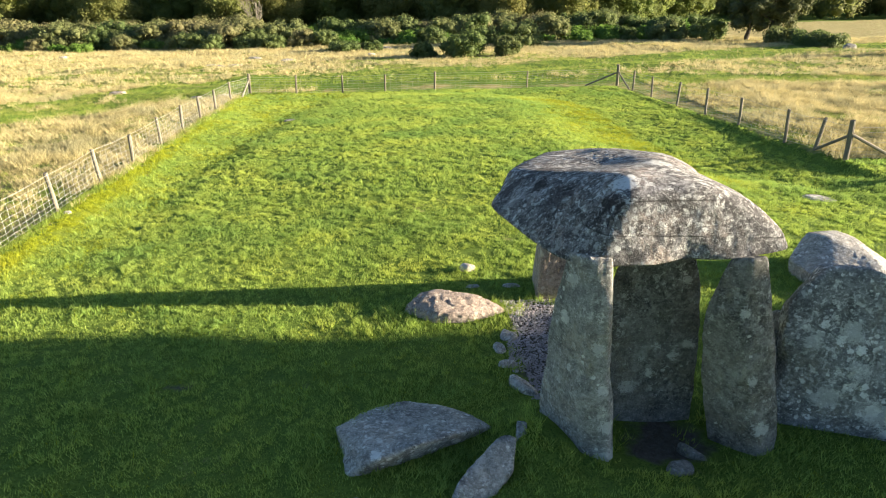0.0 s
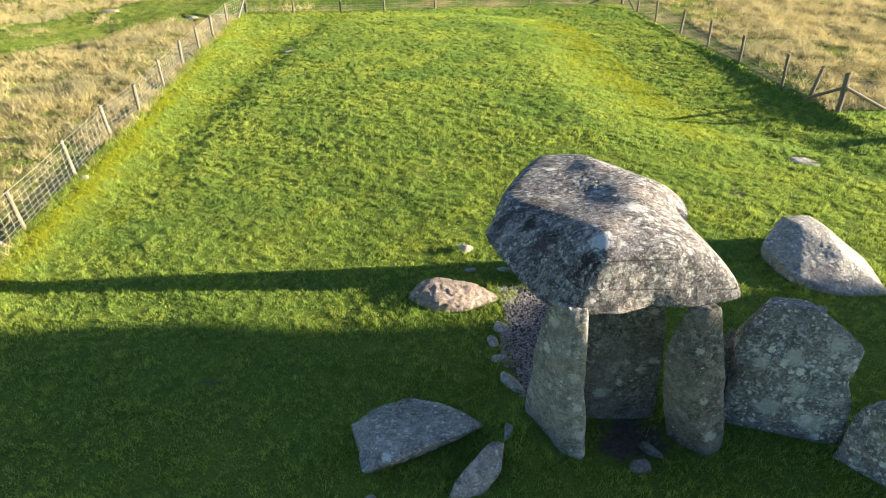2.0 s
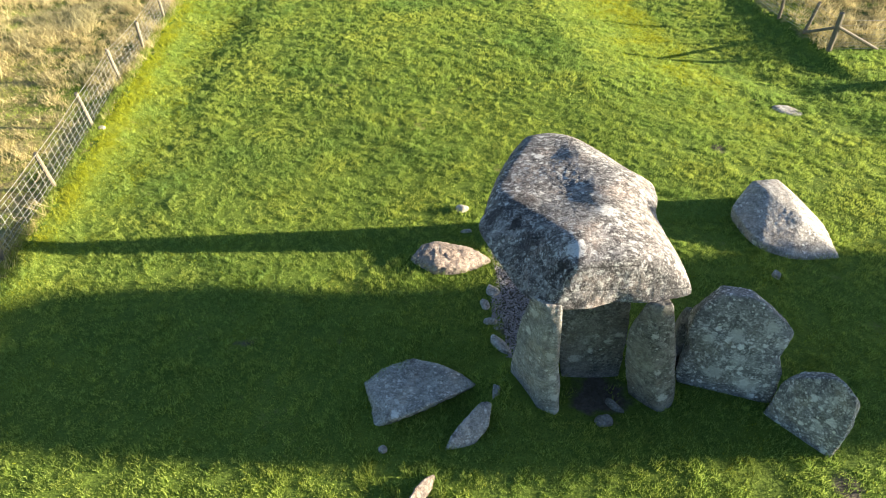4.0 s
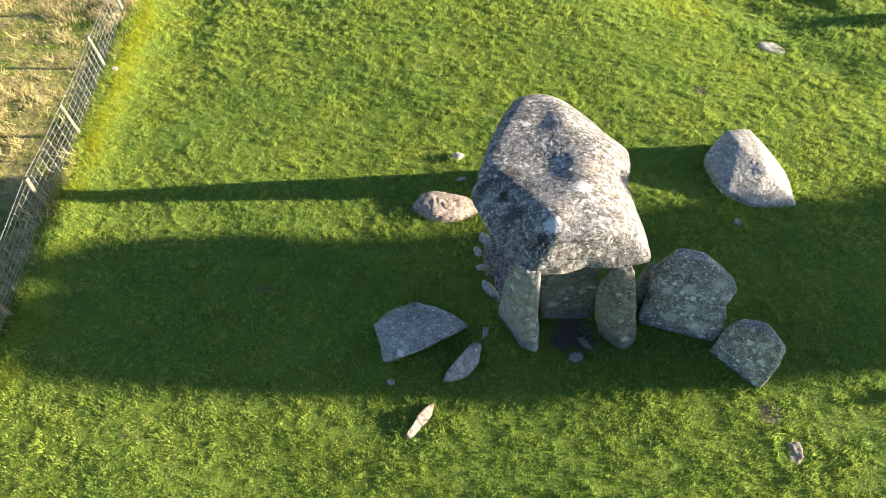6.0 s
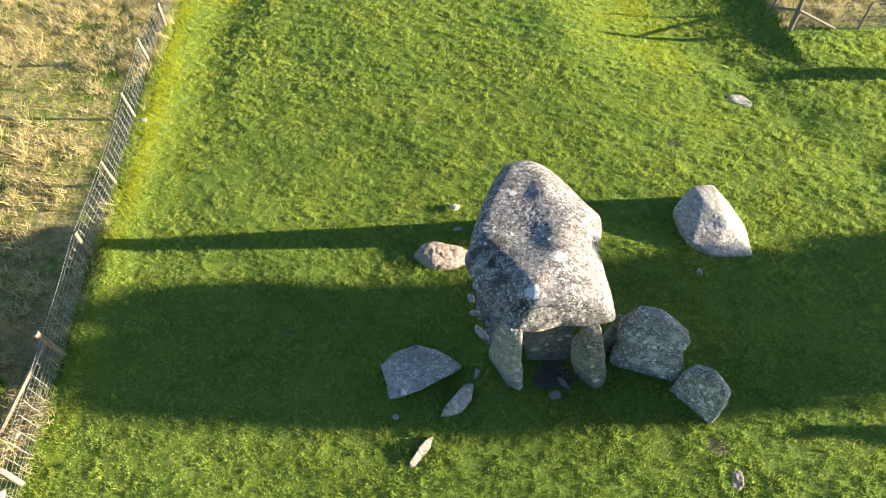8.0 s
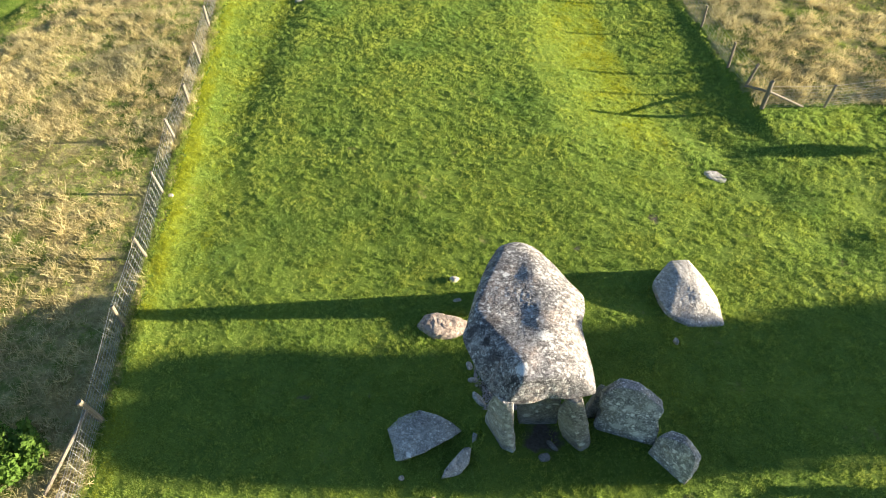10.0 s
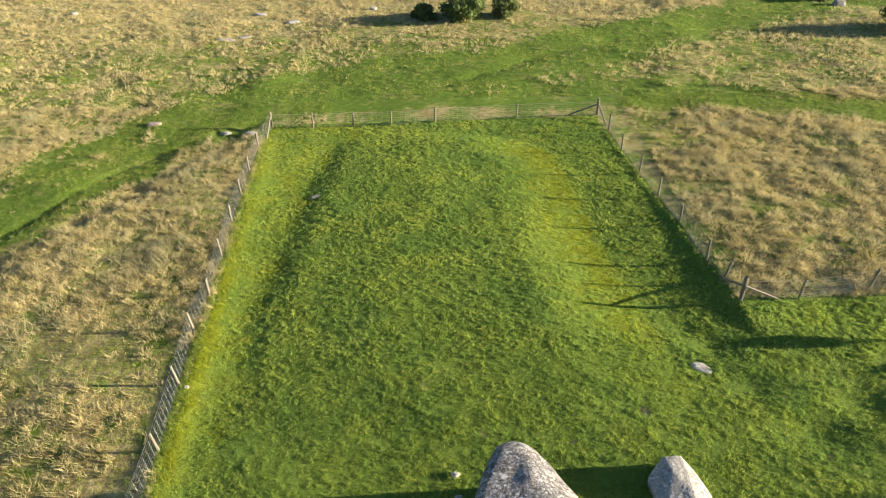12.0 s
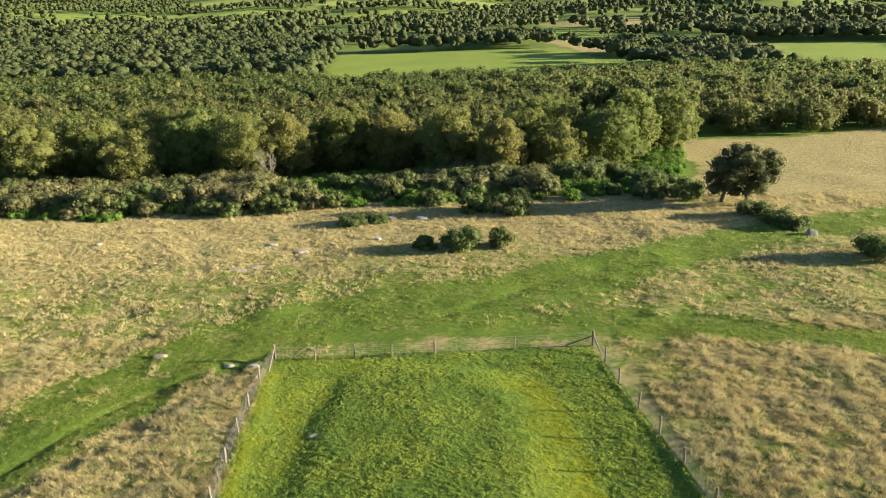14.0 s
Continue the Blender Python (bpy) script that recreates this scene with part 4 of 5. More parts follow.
def cores(rng, lobes, share=0.80, shape=ROUND):
    """Dense inner foliage, as rough turned lumps."""
    vs = []
    for l in lobes:
        turn = np.array(Euler(rng.uniform(0, 6, 3)).to_matrix())
        vs.append((shape[0] * rng.uniform(0.78, 1.14, (len(shape[0]), 1))) @ turn.T * (l[3] * share) * np.array([1, 1, 0.85]) + np.array(l[:3]))
    return np.concatenate(vs), np.concatenate([shape[1] + len(shape[0]) * i for i in range(len(lobes))])


def crown_lobes(rng, r, h0, h1, n):
    """Lobes of a broad bumpy dome between two heights, the larger ones low."""
    half, mid = (h1 - h0) / 2, (h0 + h1) / 2
    out = [(0, 0, mid, r * 0.62)]
    for i in range(n):
        d = rng.normal(size=3)
        d /= np.linalg.norm(d)
        s = r * rng.uniform(0.22, 0.44) * (1.1 - 0.2 * d[2])
        k = rng.uniform(0.7, 1.08)
        wide = 1.0 if d[2] < 0.2 else 1.0 - 0.18 * d[2]
        out.append((d[0] * (r - s) * k * wide, d[1] * (r - s) * k * wide, mid + d[2] * (half - s * 0.85) * k, s))
    # loose sprays break the outline of the larger crowns
    for i in range(n if n > 30 else 0):
        d = rng.normal(size=3)
        d /= np.linalg.norm(d)
        k = rng.uniform(0.84, 1.06)
        out.append((d[0] * r * k, d[1] * r * k, mid + d[2] * half * k, r * rng.uniform(0.09, 0.17)))
    return out


def foliage_mesh(name, rng, lobes, n, size, material, core=0.8, tone=0.5):
    v = leaves(rng, lobes, n, size)
    f = np.arange(len(v)).reshape(-1, 4)
    if core:
        cv, cf = cores(rng, lobes, core)
        f = np.concatenate([f, cf + len(v)])
        v = np.concatenate([v, cv])
    me = mesh_from(name, v, f, material, True)
    set_tone(me, np.full(len(v), tone))
    return me


def limb_mesh(rng, r, h, base, n):
    """A tapered trunk with limbs."""
    bm = bmesh.new()
    x = y = 0.0
    z, rad = -0.3, base
    steps = 5
    for i in range(steps):
        nx, ny, nz, nr = x + rng.uniform(-0.1, 0.1) * h * 0.15, y + rng.uniform(-0.1, 0.1) * h * 0.15, z + h * 0.16, rad * 0.84
        tube(bm, (x, y, z), (nx, ny, nz), rad, nr, 8)
        x, y, z, rad = nx, ny, nz, nr
    for i in range(n):
        w = i / n * 2 * math.pi + rng.uniform(-0.4, 0.4)
        k = rng.uniform(0.25, 0.7)
        tube(bm, (x * k, y * k, h * 0.75 * k), (math.cos(w) * r * 0.7, math.sin(w) * r * 0.7, h * rng.uniform(0.5, 0.85)), base * 0.4, base * 0.1, 5)
    return bm


def make_tree(seed, r, h0, h1, n_lobes, n_leaf, leaf, material, label, category="tree", tone=0.5, trunk=0.22, name="tree", core=0.8, group="woodland edge trees"):
    rng = np.random.RandomState(seed)
    root = new(name)
    tagged(root, label, category, group)
    part("trunk", limb_mesh(rng, r, h1, trunk, 6), BARK, root, "dark bark trunk with limbs")
    part("crown", foliage_mesh("crown", rng, crown_lobes(rng, r, h0, h1, n_lobes), n_leaf, leaf, material, core, tone), material, root)
    return root


def make_bush(seed, r, h, n_lobes, n_leaf, leaf, material, label, tone=0.5, name="bush", group="gorse bushes", category="bush"):
    rng = np.random.RandomState(seed)
    lobes = []
    for i in range(n_lobes):
        w, q = rng.uniform(0, 2 * np.pi), math.sqrt(rng.uniform(0, 1)) * r * 0.75
        s = r * rng.uniform(0.20, 0.36)
        lobes.append((math.cos(w) * q, math.sin(w) * q, max(s * 0.45, rng.uniform(0.2, 0.9) * h - s * 0.5) * (1 - 0.35 * (q / r) ** 2), s))
    ob = new(name, foliage_mesh(name, rng, lobes, n_leaf, leaf, material, 0.7, tone))
    return tagged(ob, label, category, group)


def placed(ob, x, y, turn=0.0, scale=1.0):
    ob.matrix_basis = pose(x, y, z_at(x, y), 0, 0, turn) @ Matrix.Scale(scale, 4)
    return ob


def again(ob, x, y, turn, scale):
    c = copy_thing(ob, pose(x, y, z_at(x, y), 0, 0, turn))
    c.scale = (scale, scale, scale)
    return c


# bushes out in the pasture
for i, (x, y, r, h) in enumerate([(-2.0, 65.0, 1.4, 1.5), (2.0, 64.6, 2.5, 2.8), (6.2, 65.4, 1.7, 2.0), (4.4, 82.0, 3.0, 4.0), (9.4, 80.0, 2.8, 3.3), (29.0, 87.5, 3.0, 2.8), (33.0, 86.3, 3.0, 3.3), (37.6, 75.0, 2.2, 2.0), (38.4, 72.0, 2.3, 1.9), (39.2, 69.0, 2.0, 1.7), (41, 57, 2.4, 2.4), (-11.5, 77, 2.2, 1.1), (-8.5, 78, 1.6, 1.3)]):
    placed(make_bush(100 + i, r, h, 30, 2200, 0.12, LEAF_GORSE, "dark spiny gorse bush standing in dry pasture", 0.25), x, y)


def make_thorn():
    """A broad wind-bent thorn on two gnarled trunks."""
    rng = np.random.RandomState(130)
    root = new("hawthorn_tree")
    tagged(root, "wind-bent dark hawthorn tree on short turf", "tree", "lone trees")
    for sx, sy, tx in ((0.8, -1.4, 0.9), (-1.5, 0.8, -0.9)):
        bm = bmesh.new()
        x, y, z, rad = sx, sy, -0.3, 0.34
        knots = []
        for i in range(6):
            nx, ny, nz = x + (tx - sx) * 0.12 + rng.uniform(-0.3, 0.3), y * 0.85 + rng.uniform(-0.2, 0.2), z + 0.62
            tube(bm, (x, y, z), (nx, ny, nz), rad, rad * 0.86, 8)
            x, y, z, rad = nx, ny, nz, rad * 0.86
            knots.append((x, y, z, rad))
        for i in range(9):
            kx, ky, kz, kr = knots[rng.randint(2, 6)]
            w = rng.uniform(0, 2 * np.pi)
            tube(bm, (kx, ky, kz), (kx + 3.2 * math.cos(w), ky + 2.6 * math.sin(w), kz + rng.uniform(0.6, 2.8)), kr * 0.6, 0.04, 5)
        part("trunk", bm, BARK, root, "gnarled grey trunk with limbs")
    lobes = []
    for i in range(110):
        d = rng.normal(size=3)
        d *= rng.uniform(0.15, 1.0) ** 0.5 / np.linalg.norm(d)
        lobes.append((d[0] * 5.0 + 0.6 * d[2], d[1] * 3.6, 4.4 + d[2] * 3.2 - 0.3 * abs(d[0]), rng.uniform(0.5, 1.15)))
    part("crown", foliage_mesh("crown", rng, lobes, 14000, 0.10, LEAF_HAW, 0.7, 0.5), LEAF_HAW, root)
    return root


placed(make_thorn(), 38.6, 82.0)


def make_dead_tree():
    """A small bare tree of pale twigs."""
    rng = np.random.RandomState(77)
    root = new("dead_tree")
    tagged(root, "bare pale dead tree among green crowns", "tree", "woodland edge trees")
    bm, tw = bmesh.new(), bmesh.new()
    tube(bm, (0, 0, -0.3), (0.2, 0, 2.4), 0.16, 0.11, 7)
    for i in range(14):
        w, r = rng.uniform(0, 2 * np.pi), rng.uniform(0.8, 2.4)
        tip = Vector((r * math.cos(w), r * math.sin(w), rng.uniform(3.6, 6.2)))
        tube(bm, (0.1, 0, rng.uniform(1.2, 2.4)), tip, 0.06, 0.03, 5)
        for k in range(9):
            a = Vector((0.1, 0, 2.0)).lerp(tip, rng.uniform(0.5, 1.0))
            tube(tw, a, a + Vector(rng.uniform(-0.8, 0.8, 3)) + Vector((0, 0, 0.6)), 0.022, 0.012, 3)
    part("trunk", bm, WOOD, root)
    part("twigs", tw, WOOD, root, "tangle of bare grey twigs")
    return root


placed(make_dead_tree(), -28.5, 103.0)
# trees to the east of the chamber, whose shade lies over it
for i, (ty, r, low, top) in enumerate(((6.3, 1.7, 3.9, 8.1), (7.7, 1.9, 0.1, 8.1), (8.4, 1.8, 0.1, 7.5), (5.85, 1.2, 4.7, 8.1), (6.9, 1.2, 0.1, 8.1), (5.65, 1.0, 5.0, 8.25), (7.9, 1.1, 0.1, 8.1))):
    placed(make_tree(131 + 7 * i, r, low, top, 30, 3000, 0.17, LEAF_HAW, "tall dense ivy-clad thorn tree east of the chamber", trunk=0.3, group="lone trees", core=0.97), 34.0 + 0.6 * (i % 3), ty)
placed(make_bush(136, 2.0, 1.4, 26, 1400, 0.18, LEAF_FERN, "bright green bracken clump beside the wood", 0.3, "bracken", "bracken clumps", "bracken"), 37.0, 103.0)
# Unseen casters added for small streaks of shade, shaped like saplings.
placed(make_tree(132, 0.45, 0.8, 1.6, 10, 300, 0.12, LEAF_HAW, "unseen sapling-shaped shade caster east of the mound", trunk=0.05, group="lone trees"), 20.0, 16.9)
placed(make_tree(133, 0.5, 0.5, 1.6, 10, 300, 0.12, LEAF_HAW, "unseen sapling-shaped shade caster east of the mound", trunk=0.05, group="lone trees"), 23.5, 15.2)
placed(make_tree(134, 0.3, 0.4, 1.5, 10, 300, 0.1, LEAF_HAW, "unseen sapling-shaped shade caster east of the chamber", trunk=0.05, group="lone trees"), 14.9, 4.4)

for bx, by, br in ((-10.9, 5.6, 1.0), (-11.9, 4.6, 1.2)):
    placed(make_bush(int(170 + by), br, 0.8, 22, 1500, 0.07, LEAF_FERN, "low green bracken clump outside the fence", 0.35, "bracken", "bracken clumps", "bracken"), bx, by)

# gorse and scrub along the foot of the wood
rs = np.random.RandomState(11)
kinds = [make_bush(140 + i, 2.9, 3.2, 34, 2400, 0.11, LEAF_GORSE, lab, t) for i, (t, lab) in enumerate(((0.2, "dark green gorse thicket at the wood's foot"), (0.45, "olive gorse thicket at the wood's foot"), (0.95, "browned gorse thicket at the wood's foot"), (0.7, "olive-brown gorse thicket at the wood's foot")))]
ferns = [make_bush(150 + i, 2.6, 1.7, 26, 1500, 0.13, LEAF_FERN, "bright green bracken at the wood's foot", t, "bracken", "bracken clumps", "bracken") for i, t in enumerate((0.35, 0.55))]
for i, ob in enumerate(kinds + ferns):
    placed(ob, -66 + 3.1 * i, 88 + (i % 2))
for x in np.arange(-68, 32, 3.3):
    edge = 84.0 + 0.05 * (x + 60) + 1.2 * math.sin(x * 0.3) + 1.5 * (x > -20)
    for row in range(6):
        if row > 3 and x > 12:
            continue
        clearing = row > 2 and -26 < x < -4
        green = clearing or rs.rand() < (0.6, 0.2, 0.15, 0.2, 0.25, 0.2)[row]
        b = ferns[rs.randint(2)] if green else kinds[rs.randint(4)]
        again(b, x + rs.uniform(-1.2, 1.2), edge + row * 3.5 + rs.uniform(-1, 1), rs.uniform(0, 360), rs.uniform(0.75, 1.2) * (0.68, 1.05, 1.15, 1.1, 1.1, 1.1)[row])

for x, y in ((35.5, 104), (38, 107), (40, 111), (37.5, 112), (41.5, 116), (39, 117), (43.5, 121), (40.5, 122), (35, 109), (33, 103.5), (44.5, 126)):
    again(ferns[int(x) % 2], x, y, 50 * x, 0.95)

# front trees of the wood; their lighter leaf colour stands in for sunlight
crowns = [make_tree(160 + i, r, h0, h1, 44, 20000, 0.15, LEAF_EDGE_BRIGHT, lab, tone=t, name="tree", trunk=0.3, core=0.66)
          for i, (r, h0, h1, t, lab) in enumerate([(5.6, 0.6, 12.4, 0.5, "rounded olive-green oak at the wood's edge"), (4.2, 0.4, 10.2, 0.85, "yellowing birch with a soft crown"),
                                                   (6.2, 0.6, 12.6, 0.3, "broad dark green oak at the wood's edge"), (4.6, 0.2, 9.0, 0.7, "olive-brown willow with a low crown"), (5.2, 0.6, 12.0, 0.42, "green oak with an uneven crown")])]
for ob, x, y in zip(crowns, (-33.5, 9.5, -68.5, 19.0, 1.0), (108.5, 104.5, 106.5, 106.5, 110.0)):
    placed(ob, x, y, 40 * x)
spots = [(-51.5, 105.5, 3, 1.05), (-60, 111.0, 0, 1.0), (-43.5, 110.5, 4, 0.95), (-27.5, 111.5, 1, 1.15), (-18.5, 117.5, 0, 1.0), (-9.5, 116.5, 1, 1.1), (-79, 108.0, 4, 1.05), (28.5, 111.0, 2, 0.9), (34.5, 120.0, 4, 1.1), (14, 114.5, 0, 0.95), (-88, 107, 3, 1.0)]
for x in np.arange(-84, 36, 7.6):
    spots.append((x + rs.uniform(-2.2, 2.2), 120.5 + rs.uniform(-1.8, 1.8), rs.randint(5), rs.uniform(0.85, 1.1)))
for y in np.arange(127, 150, 8):
    spots.append((33 + 0.36 * (y - 90) - 4 + rs.uniform(-1.5, 1.5), y, rs.randint(5), rs.uniform(0.85, 1.1)))
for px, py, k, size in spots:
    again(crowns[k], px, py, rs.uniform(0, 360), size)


def build_wood(name, label, y0, y1, gap, n_lobes, leaf_n, leaf, r_tree, seed, keep, shape=ROUND, low=-0.25, core=0.74, material=None):
    """Many crowns in one mesh: the body of the wood, too many to count."""
    rng = np.random.RandomState(seed)
    kinds_ = []
    for i in range(6):
        lobes = crown_lobes(rng, r_tree, r_tree * low, r_tree * 1.9, n_lobes)
        v = leaves(rng, lobes, leaf_n, leaf, 0.7)
        cv, cf = cores(rng, lobes, core, shape)
        kinds_.append((np.concatenate([v, cv]), np.concatenate([np.arange(len(v)).reshape(-1, 4), cf + len(v)])))
    allv, allf, tone, total = [], [], [], 0
    for y in np.arange(y0, y1, gap):
        half = 0.74 * y + 22
        for x in np.arange(-half, half, gap):
            px, py = x + rng.uniform(-0.45, 0.45) * gap, y + rng.uniform(-0.45, 0.45) * gap
            if not keep(px, py, rng):
                continue
            a, s = rng.uniform(0, 2 * np.pi), rng.choice((0.8, 0.92, 1.02, 1.15)) * rng.uniform(0.92, 1.08)
            c, sn = math.cos(a) * s, math.sin(a) * s
            v, f = kinds_[rng.randint(6)]
            w = np.stack([v[:, 0] * c - v[:, 1] * sn + px, v[:, 0] * sn + v[:, 1] * c + py, v[:, 2] * (0.6 + 0.4 * s) * rng.uniform(0.9, 1.08) + z_at(px, py)], -1)
            allv.append(w.astype(np.float32))
            allf.append(f + total)
            total += len(w)
            tone.append(np.full(len(w), np.clip(rng.normal(0.46, 0.20) + 0.28 * float(vnoise(px, py, 30, 91)), 0, 1), np.float32))
    me = mesh_from(name, np.concatenate(allv), np.concatenate(allf), material or LEAF_OAK, True)
    set_tone(me, np.concatenate(tone))
    tagged(new(name, me), label, "woodland", kind="stuff")


def in_near_wood(x, y, rng):
    m = bool(wood_mask(np.array(x), np.array(y))) and y > 124
    if x > 33 and y < 200:
        m = m and x > 33 + 0.36 * min(y - 90, 62) - 3 and y > 152
    return m and int(field_at(np.array(x), np.array(y))) < 0


def field_gap(x, y):
    """How far outside the nearest far field a place lies."""
    best = 1e9
    for cx, cy, a, b, turn, _ in FIELDS:
        c, sn = math.cos(radians(turn)), math.sin(radians(turn))
        u, v = abs((x - cx) * c + (y - cy) * sn) - a, abs(-(x - cx) * sn + (y - cy) * c) - b
        best = min(best, max(u, v))
    return best


def in_far_wood(x, y, rng):
    """Closed wood to the west; copses and hedgerows to the east."""
    gap = field_gap(x, y)
    if gap < 0:
        return False
    if x < -0.2 * y or gap < 10:
        return rng.rand() < 0.95
    return float(vnoise(x, y, 55, 92)) > -0.35


def on_hedges(x, y, rng):
    gap = field_gap(x, y)
    if gap < 0:
        return False
    if gap < 24 or (x < -0.2 * y and y < 1250):
        return True
    return float(vnoise(x, y, 110, 93)) > -0.25


build_wood("woodland", "dense olive-green mixed broadleaf wood on the slope", 124, 210, 6.6, 9, 620, 0.27, 4.9, 21, in_near_wood, BLOCK)
build_wood("deep_woodland", "closed canopy of the wood farther down the slope", 210, 345, 7.6, 6, 230, 0.40, 6.0, 24, in_near_wood, BLOCK, 0.2, 0.78)
build_wood("distant_woodland", "distant green woodland across the valley", 345, 700, 10.5, 5, 60, 0.62, 7.6, 22, in_far_wood, ROUND, 0.45, 0.9, LEAF_FAR)
build_wood("distant_hedges", "far dark hedgerows and copses between fields", 700, 2100, 22, 3, 8, 1.0, 9.5, 23, on_hedges, BLOCK, 0.3, 0.98, LEAF_FAR)


# ---- farmhouses across the valley ----
PLASTER = plain_material("white_plaster", (0.75, 0.74, 0.70), 0.8)
SLATE = plain_material("slate_roof", (0.13, 0.13, 0.14), 0.6)
PANE = plain_material("dark_pane", (0.04, 0.045, 0.05), 0.2)


def box(bm, lo, hi):
    v = [bm.verts.new((x, y, z)) for x in (lo[0], hi[0]) for y in (lo[1], hi[1]) for z in (lo[2], hi[2])]
    for f in ((0, 1, 3, 2), (4, 6, 7, 5), (0, 4, 5, 1), (2, 3, 7, 6), (0, 2, 6, 4), (1, 5, 7, 3)):
        bm.faces.new([v[i] for i in f])


def make_house(length, depth, eaves, label):
    """A plain farmhouse: gabled walls, pitched roof with eaves, chimneys, windows and a door."""
    root = new("farmhouse")
    tagged(root, label, "house", "farmhouses")
    a, b, ridge = length / 2, depth / 2, eaves + depth * 0.42
    bm = bmesh.new()
    box(bm, (-a, -b, -1.5), (a, b, eaves))
    for x in (-a, a - 0.4):
        v = [bm.verts.new((x + dx, y, z)) for dx in (0, 0.4) for y, z in ((-b, eaves), (b, eaves), (0, ridge - 0.1))]
        for f in ((0, 1, 2), (5, 4, 3), (0, 3, 4, 1), (1, 4, 5, 2), (2, 5, 3, 0)):
            bm.faces.new([v[i] for i in f])
    part("wall", bm, PLASTER, root)
    bm = bmesh.new()
    for sy in (-1, 1):
        v = [bm.verts.new(p) for p in ((-a - 0.3, sy * (b + 0.4), eaves - 0.2), (a + 0.3, sy * (b + 0.4), eaves - 0.2), (a + 0.3, 0, ridge), (-a - 0.3, 0, ridge))]
        w = [bm.verts.new(q.co + Vector((0, 0, 0.25))) for q in v]
        for f in ((v[0], v[1], v[2], v[3]), (w[3], w[2], w[1], w[0]), (v[0], w[0], w[1], v[1]), (v[1], w[1], w[2], v[2]), (v[2], w[2], w[3], v[3]), (v[3], w[3], w[0], v[0])):
            bm.faces.new(f)
    roof = part("roof", bm, SLATE, root, "dark slate roof")
    for x in (-a + 0.7, a - 0.7):
        bm = bmesh.new()
        box(bm, (x - 0.5, -0.4, ridge - 0.8), (x + 0.5, 0.4, ridge + 1.2))
        part("chimney", bm, PLASTER, roof)
    for x in np.arange(-a + 1.6, a - 1.0, 2.8):
        for z in ((1.0, 2.4), (3.4, 4.6)) if eaves > 4.5 else ((1.0, 2.4),):
            bm = bmesh.new()
            box(bm, (x - 0.5, -b - 0.05, z[0]), (x + 0.5, -b + 0.1, z[1]))
            part("window", bm, PANE, root)
    return root


for x, y, turn, size, lab in ((355, 1130, 10, (15, 8, 5.2), "white two-storey farmhouse with slate roof among trees"), (372, 1140, 80, (10, 6, 3.2), "white low farm outbuilding with slate roof"),
                              (418, 716, -8, (14, 7, 3.4), "white bungalow with slate roof beside hedges"), (447, 722, 5, (18, 8, 3.2), "long white farm building with slate roof"), (520, 716, 12, (12, 7, 4.8), "white farmhouse with slate roof beside hedges")):
    placed(make_house(*size, lab), x, y, turn)


# ---- grass ----
def build_grass(name, label, material, x, y, h, wd, lean, seed):
    """Single blades as slim triangles."""
    rng = np.random.RandomState(seed)
    n = len(x)
    z = height(x, y)
    a, b = rng.uniform(0, 2 * np.pi, n), rng.uniform(0, 2 * np.pi, n)
    hh = h * rng.uniform(0.5, 1.3, n)
    side = np.stack([np.cos(a), np.sin(a), np.zeros(n)], -1) * (wd * rng.uniform(0.6, 1.3, n))[:, None]
    root = np.stack([x, y, z - 0.01], -1)
    tip = root + np.stack([np.cos(b) * lean * hh, np.sin(b) * lean * hh, hh], -1)
    v = np.stack([root - side, root + side, tip], 1).reshape(-1, 3)
    tagged(new(name, mesh_from(name, v, np.arange(3 * n).reshape(-1, 3), material)), label, "grass", kind="stuff")


def tufts(rng, x, y, size, blades, h, lo=0.5, hi=1.5):
    """Blades gathered in tufts: place and height of every blade."""
    n = len(x)
    big = rng.uniform(lo, hi, n)
    k = np.repeat(np.arange(n), blades)
    r = size * big[k] * np.sqrt(rng.uniform(0, 1, n * blades))
    w = rng.uniform(0, 2 * np.pi, n * blades)
    bx, by = x[k] + r * np.cos(w), y[k] + r * np.sin(w)
    return bx, by, h * big[k] * (1.15 - 0.5 * r / (size * big[k]))


def turf_places(rng, n, x0, x1, y0, y1):
    x, y = rng.uniform(x0, x1, n), rng.uniform(y0, y1, n)
    ok = (0.25 * vnoise(x, y, 0.9, 61) + 0.6 * vnoise(x, y, 0.26, 62) + 0.9 * vnoise(x, y, 0.13, 66) + rng.normal(0, 0.25, n) > -0.55)
    ok &= (x > FENCE_LEFT_X(y) - 0.2) & (x < np.where(y > 19.5, FENCE_RIGHT_X(y), 24))
    ok &= ~((x > 1.1) & (x < 3.2) & (y > 5.4) & (y < 9.6))
    return x[ok], y[ok]


def clumpy(x, y, h):
    """Uneven growth: lush clumps stand above cropped patches."""
    k = 0.6 * vnoise(x, y, 0.24, 63) + 0.6 * vnoise(x, y, 0.12, 64) + 0.2 * vnoise(x, y, 1.3, 65)
    return h * np.clip(0.95 + 0.7 * k, 0.4, 1.9)


rg = np.random.RandomState(7)
x, y = turf_places(rg, 135000, -10.5, 14, -1.0, 16)
xs_, ys_ = turf_places(rg, 17000, -7.5, 9, -7, -1)
xe_, ye_ = turf_places(rg, 24000, 14, 20.5, 3, 19.4)
x, y = np.concatenate([x, xs_, xe_]), np.concatenate([y, ys_, ye_])
x, y, h = tufts(rg, x, y, 0.06, 9, 0.07, 0.6, 1.3)
ye = yellowing(x, y) + rg.normal(0, 0.22, len(x)) > 0.5
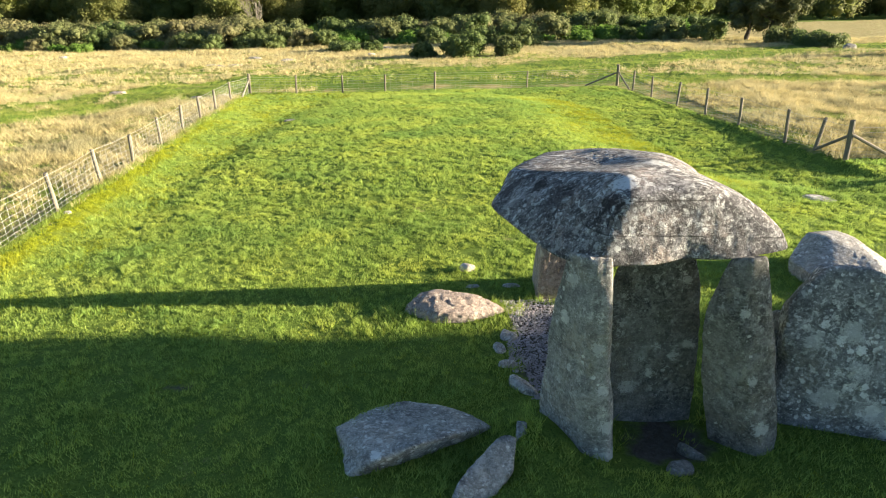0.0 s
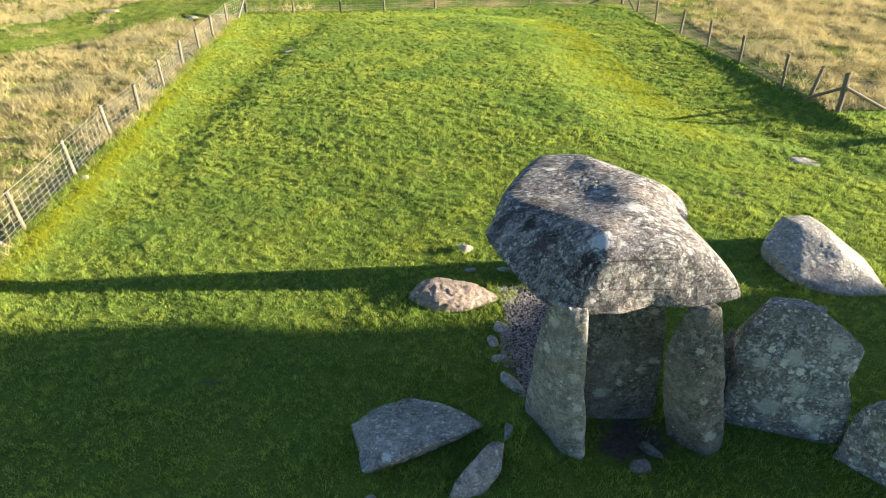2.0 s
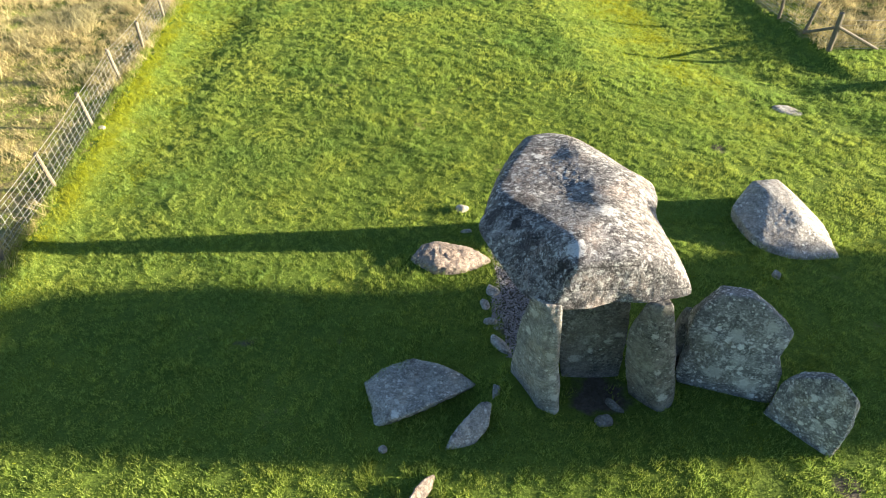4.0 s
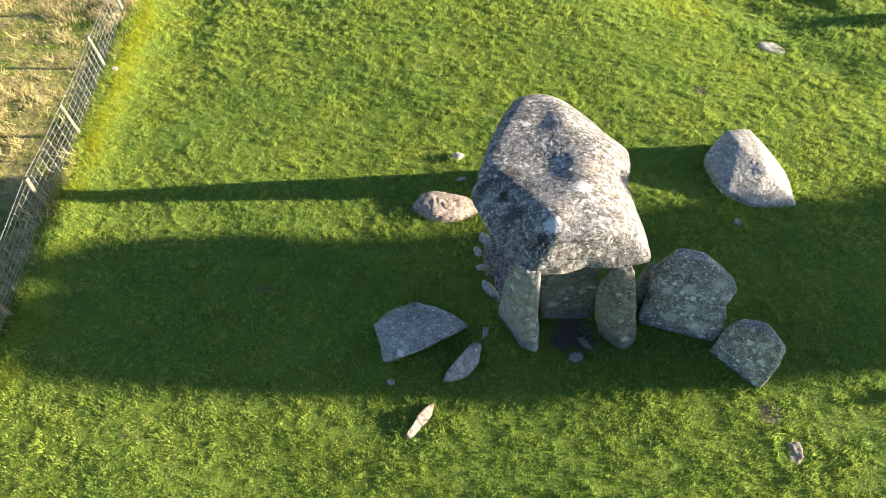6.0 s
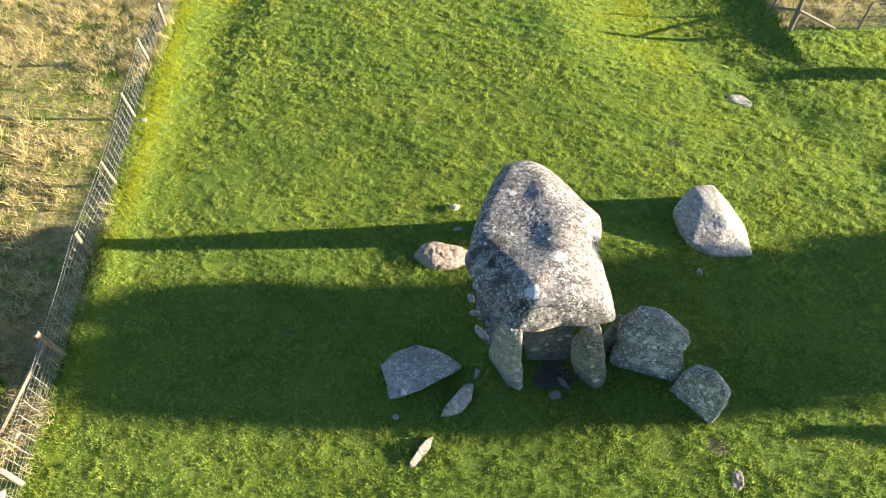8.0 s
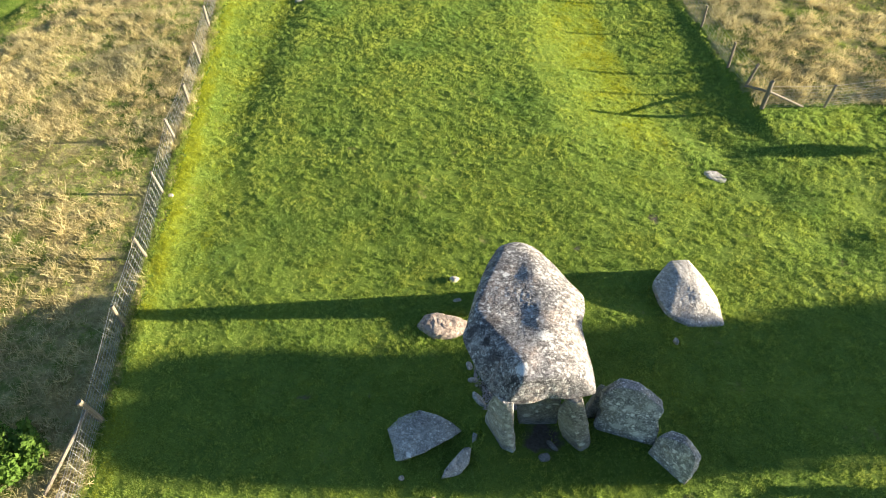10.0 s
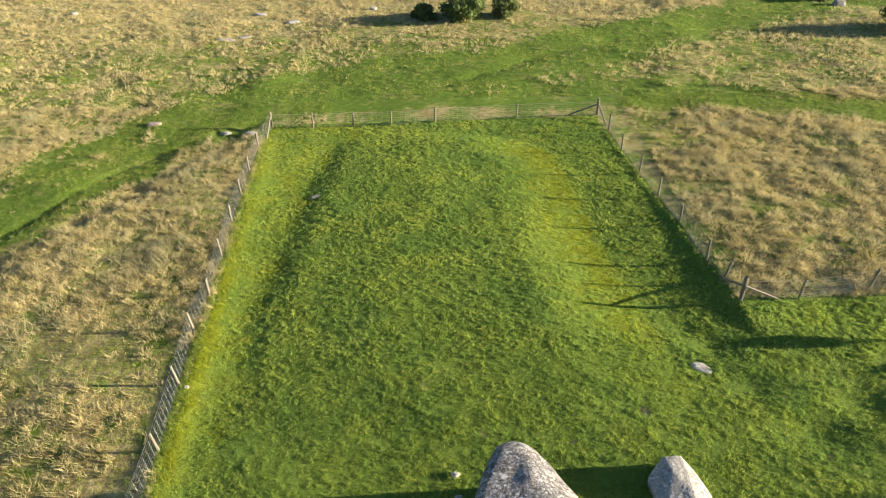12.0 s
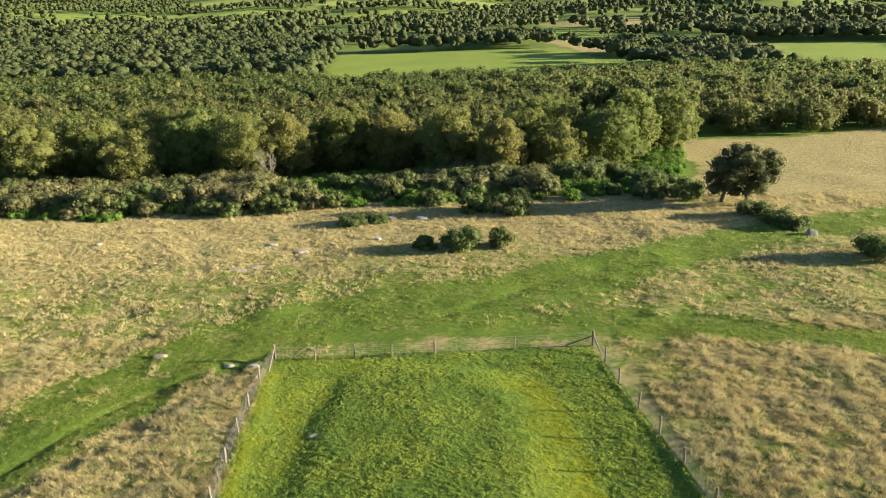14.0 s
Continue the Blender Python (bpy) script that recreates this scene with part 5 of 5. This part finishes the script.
build_grass("short_grass", "short lush green grass of the grazed enclosure", BLADE, x[~ye], y[~ye], clumpy(x[~ye], y[~ye], h[~ye]), 0.0062, 0.5, 8)
build_grass("yellow_grass", "short yellow-tinted grass along the fence foot", BLADE_YELLOW, x[ye], y[ye], h[ye], 0.0065, 0.5, 12)
x, y = turf_places(rg, 120000, -12, 18, 16, 39.2)
x, y, h = tufts(rg, x, y, 0.07, 9, 0.085, 0.6, 1.3)
ye = yellowing(x, y) + rg.normal(0, 0.22, len(x)) > 0.5
build_grass("mound_grass", "short green grass over the mound", BLADE, x[~ye], y[~ye], clumpy(x[~ye], y[~ye], h[~ye]), 0.0095, 0.5, 9)
build_grass("yellow_mound_grass", "yellow-tinted grass on the mound's shoulder, partly painted sunlight", BLADE_YELLOW, x[ye], y[ye], h[ye], 0.009, 0.55, 13)


def tussocky(x, y, h):
    """Rank clumps stand high above trodden grass."""
    return h * np.clip(0.9 + 0.6 * vnoise(x, y, 0.5, 75) + 0.25 * vnoise(x, y, 2.2, 76), 0.3, 1.7)


def pasture(rng, n, x0, x1, y0, y1):
    """Places in the open pasture: those that grow bleached tussocks, and those that stay green."""
    x, y = rng.uniform(x0, x1, n), rng.uniform(y0, y1, n)
    d = dryness(x, y)
    seen = (np.abs(x - 1) < 0.72 * y + 16) & (d > -0.9)
    tus = 0.9 * vnoise(x, y, 1.9, 72) + 0.7 * vnoise(x, y, 5.0, 73) + 0.6 * vnoise(x, y, 0.6, 74) + rng.normal(0, 0.3, n)
    dry = d + 0.5 * tus > 0.36
    return x[seen & dry], y[seen & dry], x[seen & ~dry], y[seen & ~dry]


x, y, gx_, gy_ = pasture(rg, 52000, -68, 62, 43, 88)
bx, by, h = tufts(rg, x, y, 0.2, 10, 0.27, 0.4, 1.5)
build_grass("dry_grass", "long bleached tussock grass of the open pasture", BLADE_DRY, bx, by, tussocky(bx, by, h), 0.021, 0.7, 10)
bx, by, h = tufts(rg, gx_, gy_, 0.16, 8, 0.15, 0.3, 1.6)
build_grass("pasture_grass", "green grass between the pasture tussocks", BLADE_FIELD, bx, by, h, 0.017, 0.6, 11)
near_l, near_r = pasture(rg, 46000, -40, -8, 0, 43), pasture(rg, 30000, 12.4, 42, 19.6, 43)
dx_, dy_ = np.concatenate([near_l[0], near_r[0]]), np.concatenate([near_l[1], near_r[1]])
bx, by, h = tufts(rg, dx_, dy_, 0.13, 15, 0.24, 0.4, 1.6)
build_grass("dry_tussocks", "bleached tussock grass beside the fences", BLADE_DRY, bx, by, tussocky(bx, by, h), 0.0095, 0.75, 14)
gx_, gy_ = np.concatenate([near_l[2], near_r[2]]), np.concatenate([near_l[3], near_r[3]])
bx, by, h = tufts(rg, gx_, gy_, 0.14, 12, 0.11, 0.3, 1.6)
build_grass("pasture_turf", "green grass beside the fences and along the track", BLADE_FIELD, bx, by, h, 0.0075, 0.7, 17)

# longer grass that the mower and the sheep leave at the foot of each stone
FEET = [(1.55, 6.05, 0.55, 0.55), (3.35, 5.85, 0.5, 0.45), (4.65, 6.0, 0.85, 0.4), (5.6, 5.2, 0.55, 0.6), (7.25, 10.2, 1.0, 1.2), (-0.35, 5.95, 0.95, 0.6), (0.15, 9.3, 1.0, 0.55), (0.45, 5.2, 0.5, 0.45),
        (0.9, 5.85, 0.2, 0.25), (-0.35, 4.1, 0.35, 0.45), (6.05, 3.45, 0.3, 0.45), (1.95, 9.9, 0.45, 0.35), (0.44, 11.08, 0.2, 0.15), (6.6, 8.72, 0.18, 0.2), (9.7, 15.6, 0.6, 0.5)]
fx, fy = [], []
for cx, cy, rx, ry in FEET:
    n = int(70 * (rx + ry))
    w = rg.uniform(0, 2 * np.pi, n)
    k = rg.normal(1.04, 0.10, n)
    fx.append(cx + rx * k * np.cos(w))
    fy.append(cy + ry * k * np.sin(w))
bx, by, h = tufts(rg, np.concatenate(fx), np.concatenate(fy), 0.05, 9, 0.13, 0.5, 1.5)
build_grass("long_grass", "longer green grass round the feet of the stones", BLADE, bx, by, h, 0.007, 0.55, 15)
# the same under the wires, where nothing grazes
n = 2600
u = rg.uniform(-2, 38.5, n)
fx, fy = FENCE_LEFT_X(u) + rg.normal(0, 0.10, n), u
bx, by, h = tufts(rg, fx, fy, 0.06, 7, 0.14, 0.4, 1.5)
build_grass("fence_grass", "ungrazed grass under the fence wires", BLADE_FIELD, bx, by, h, 0.007, 0.6, 16)
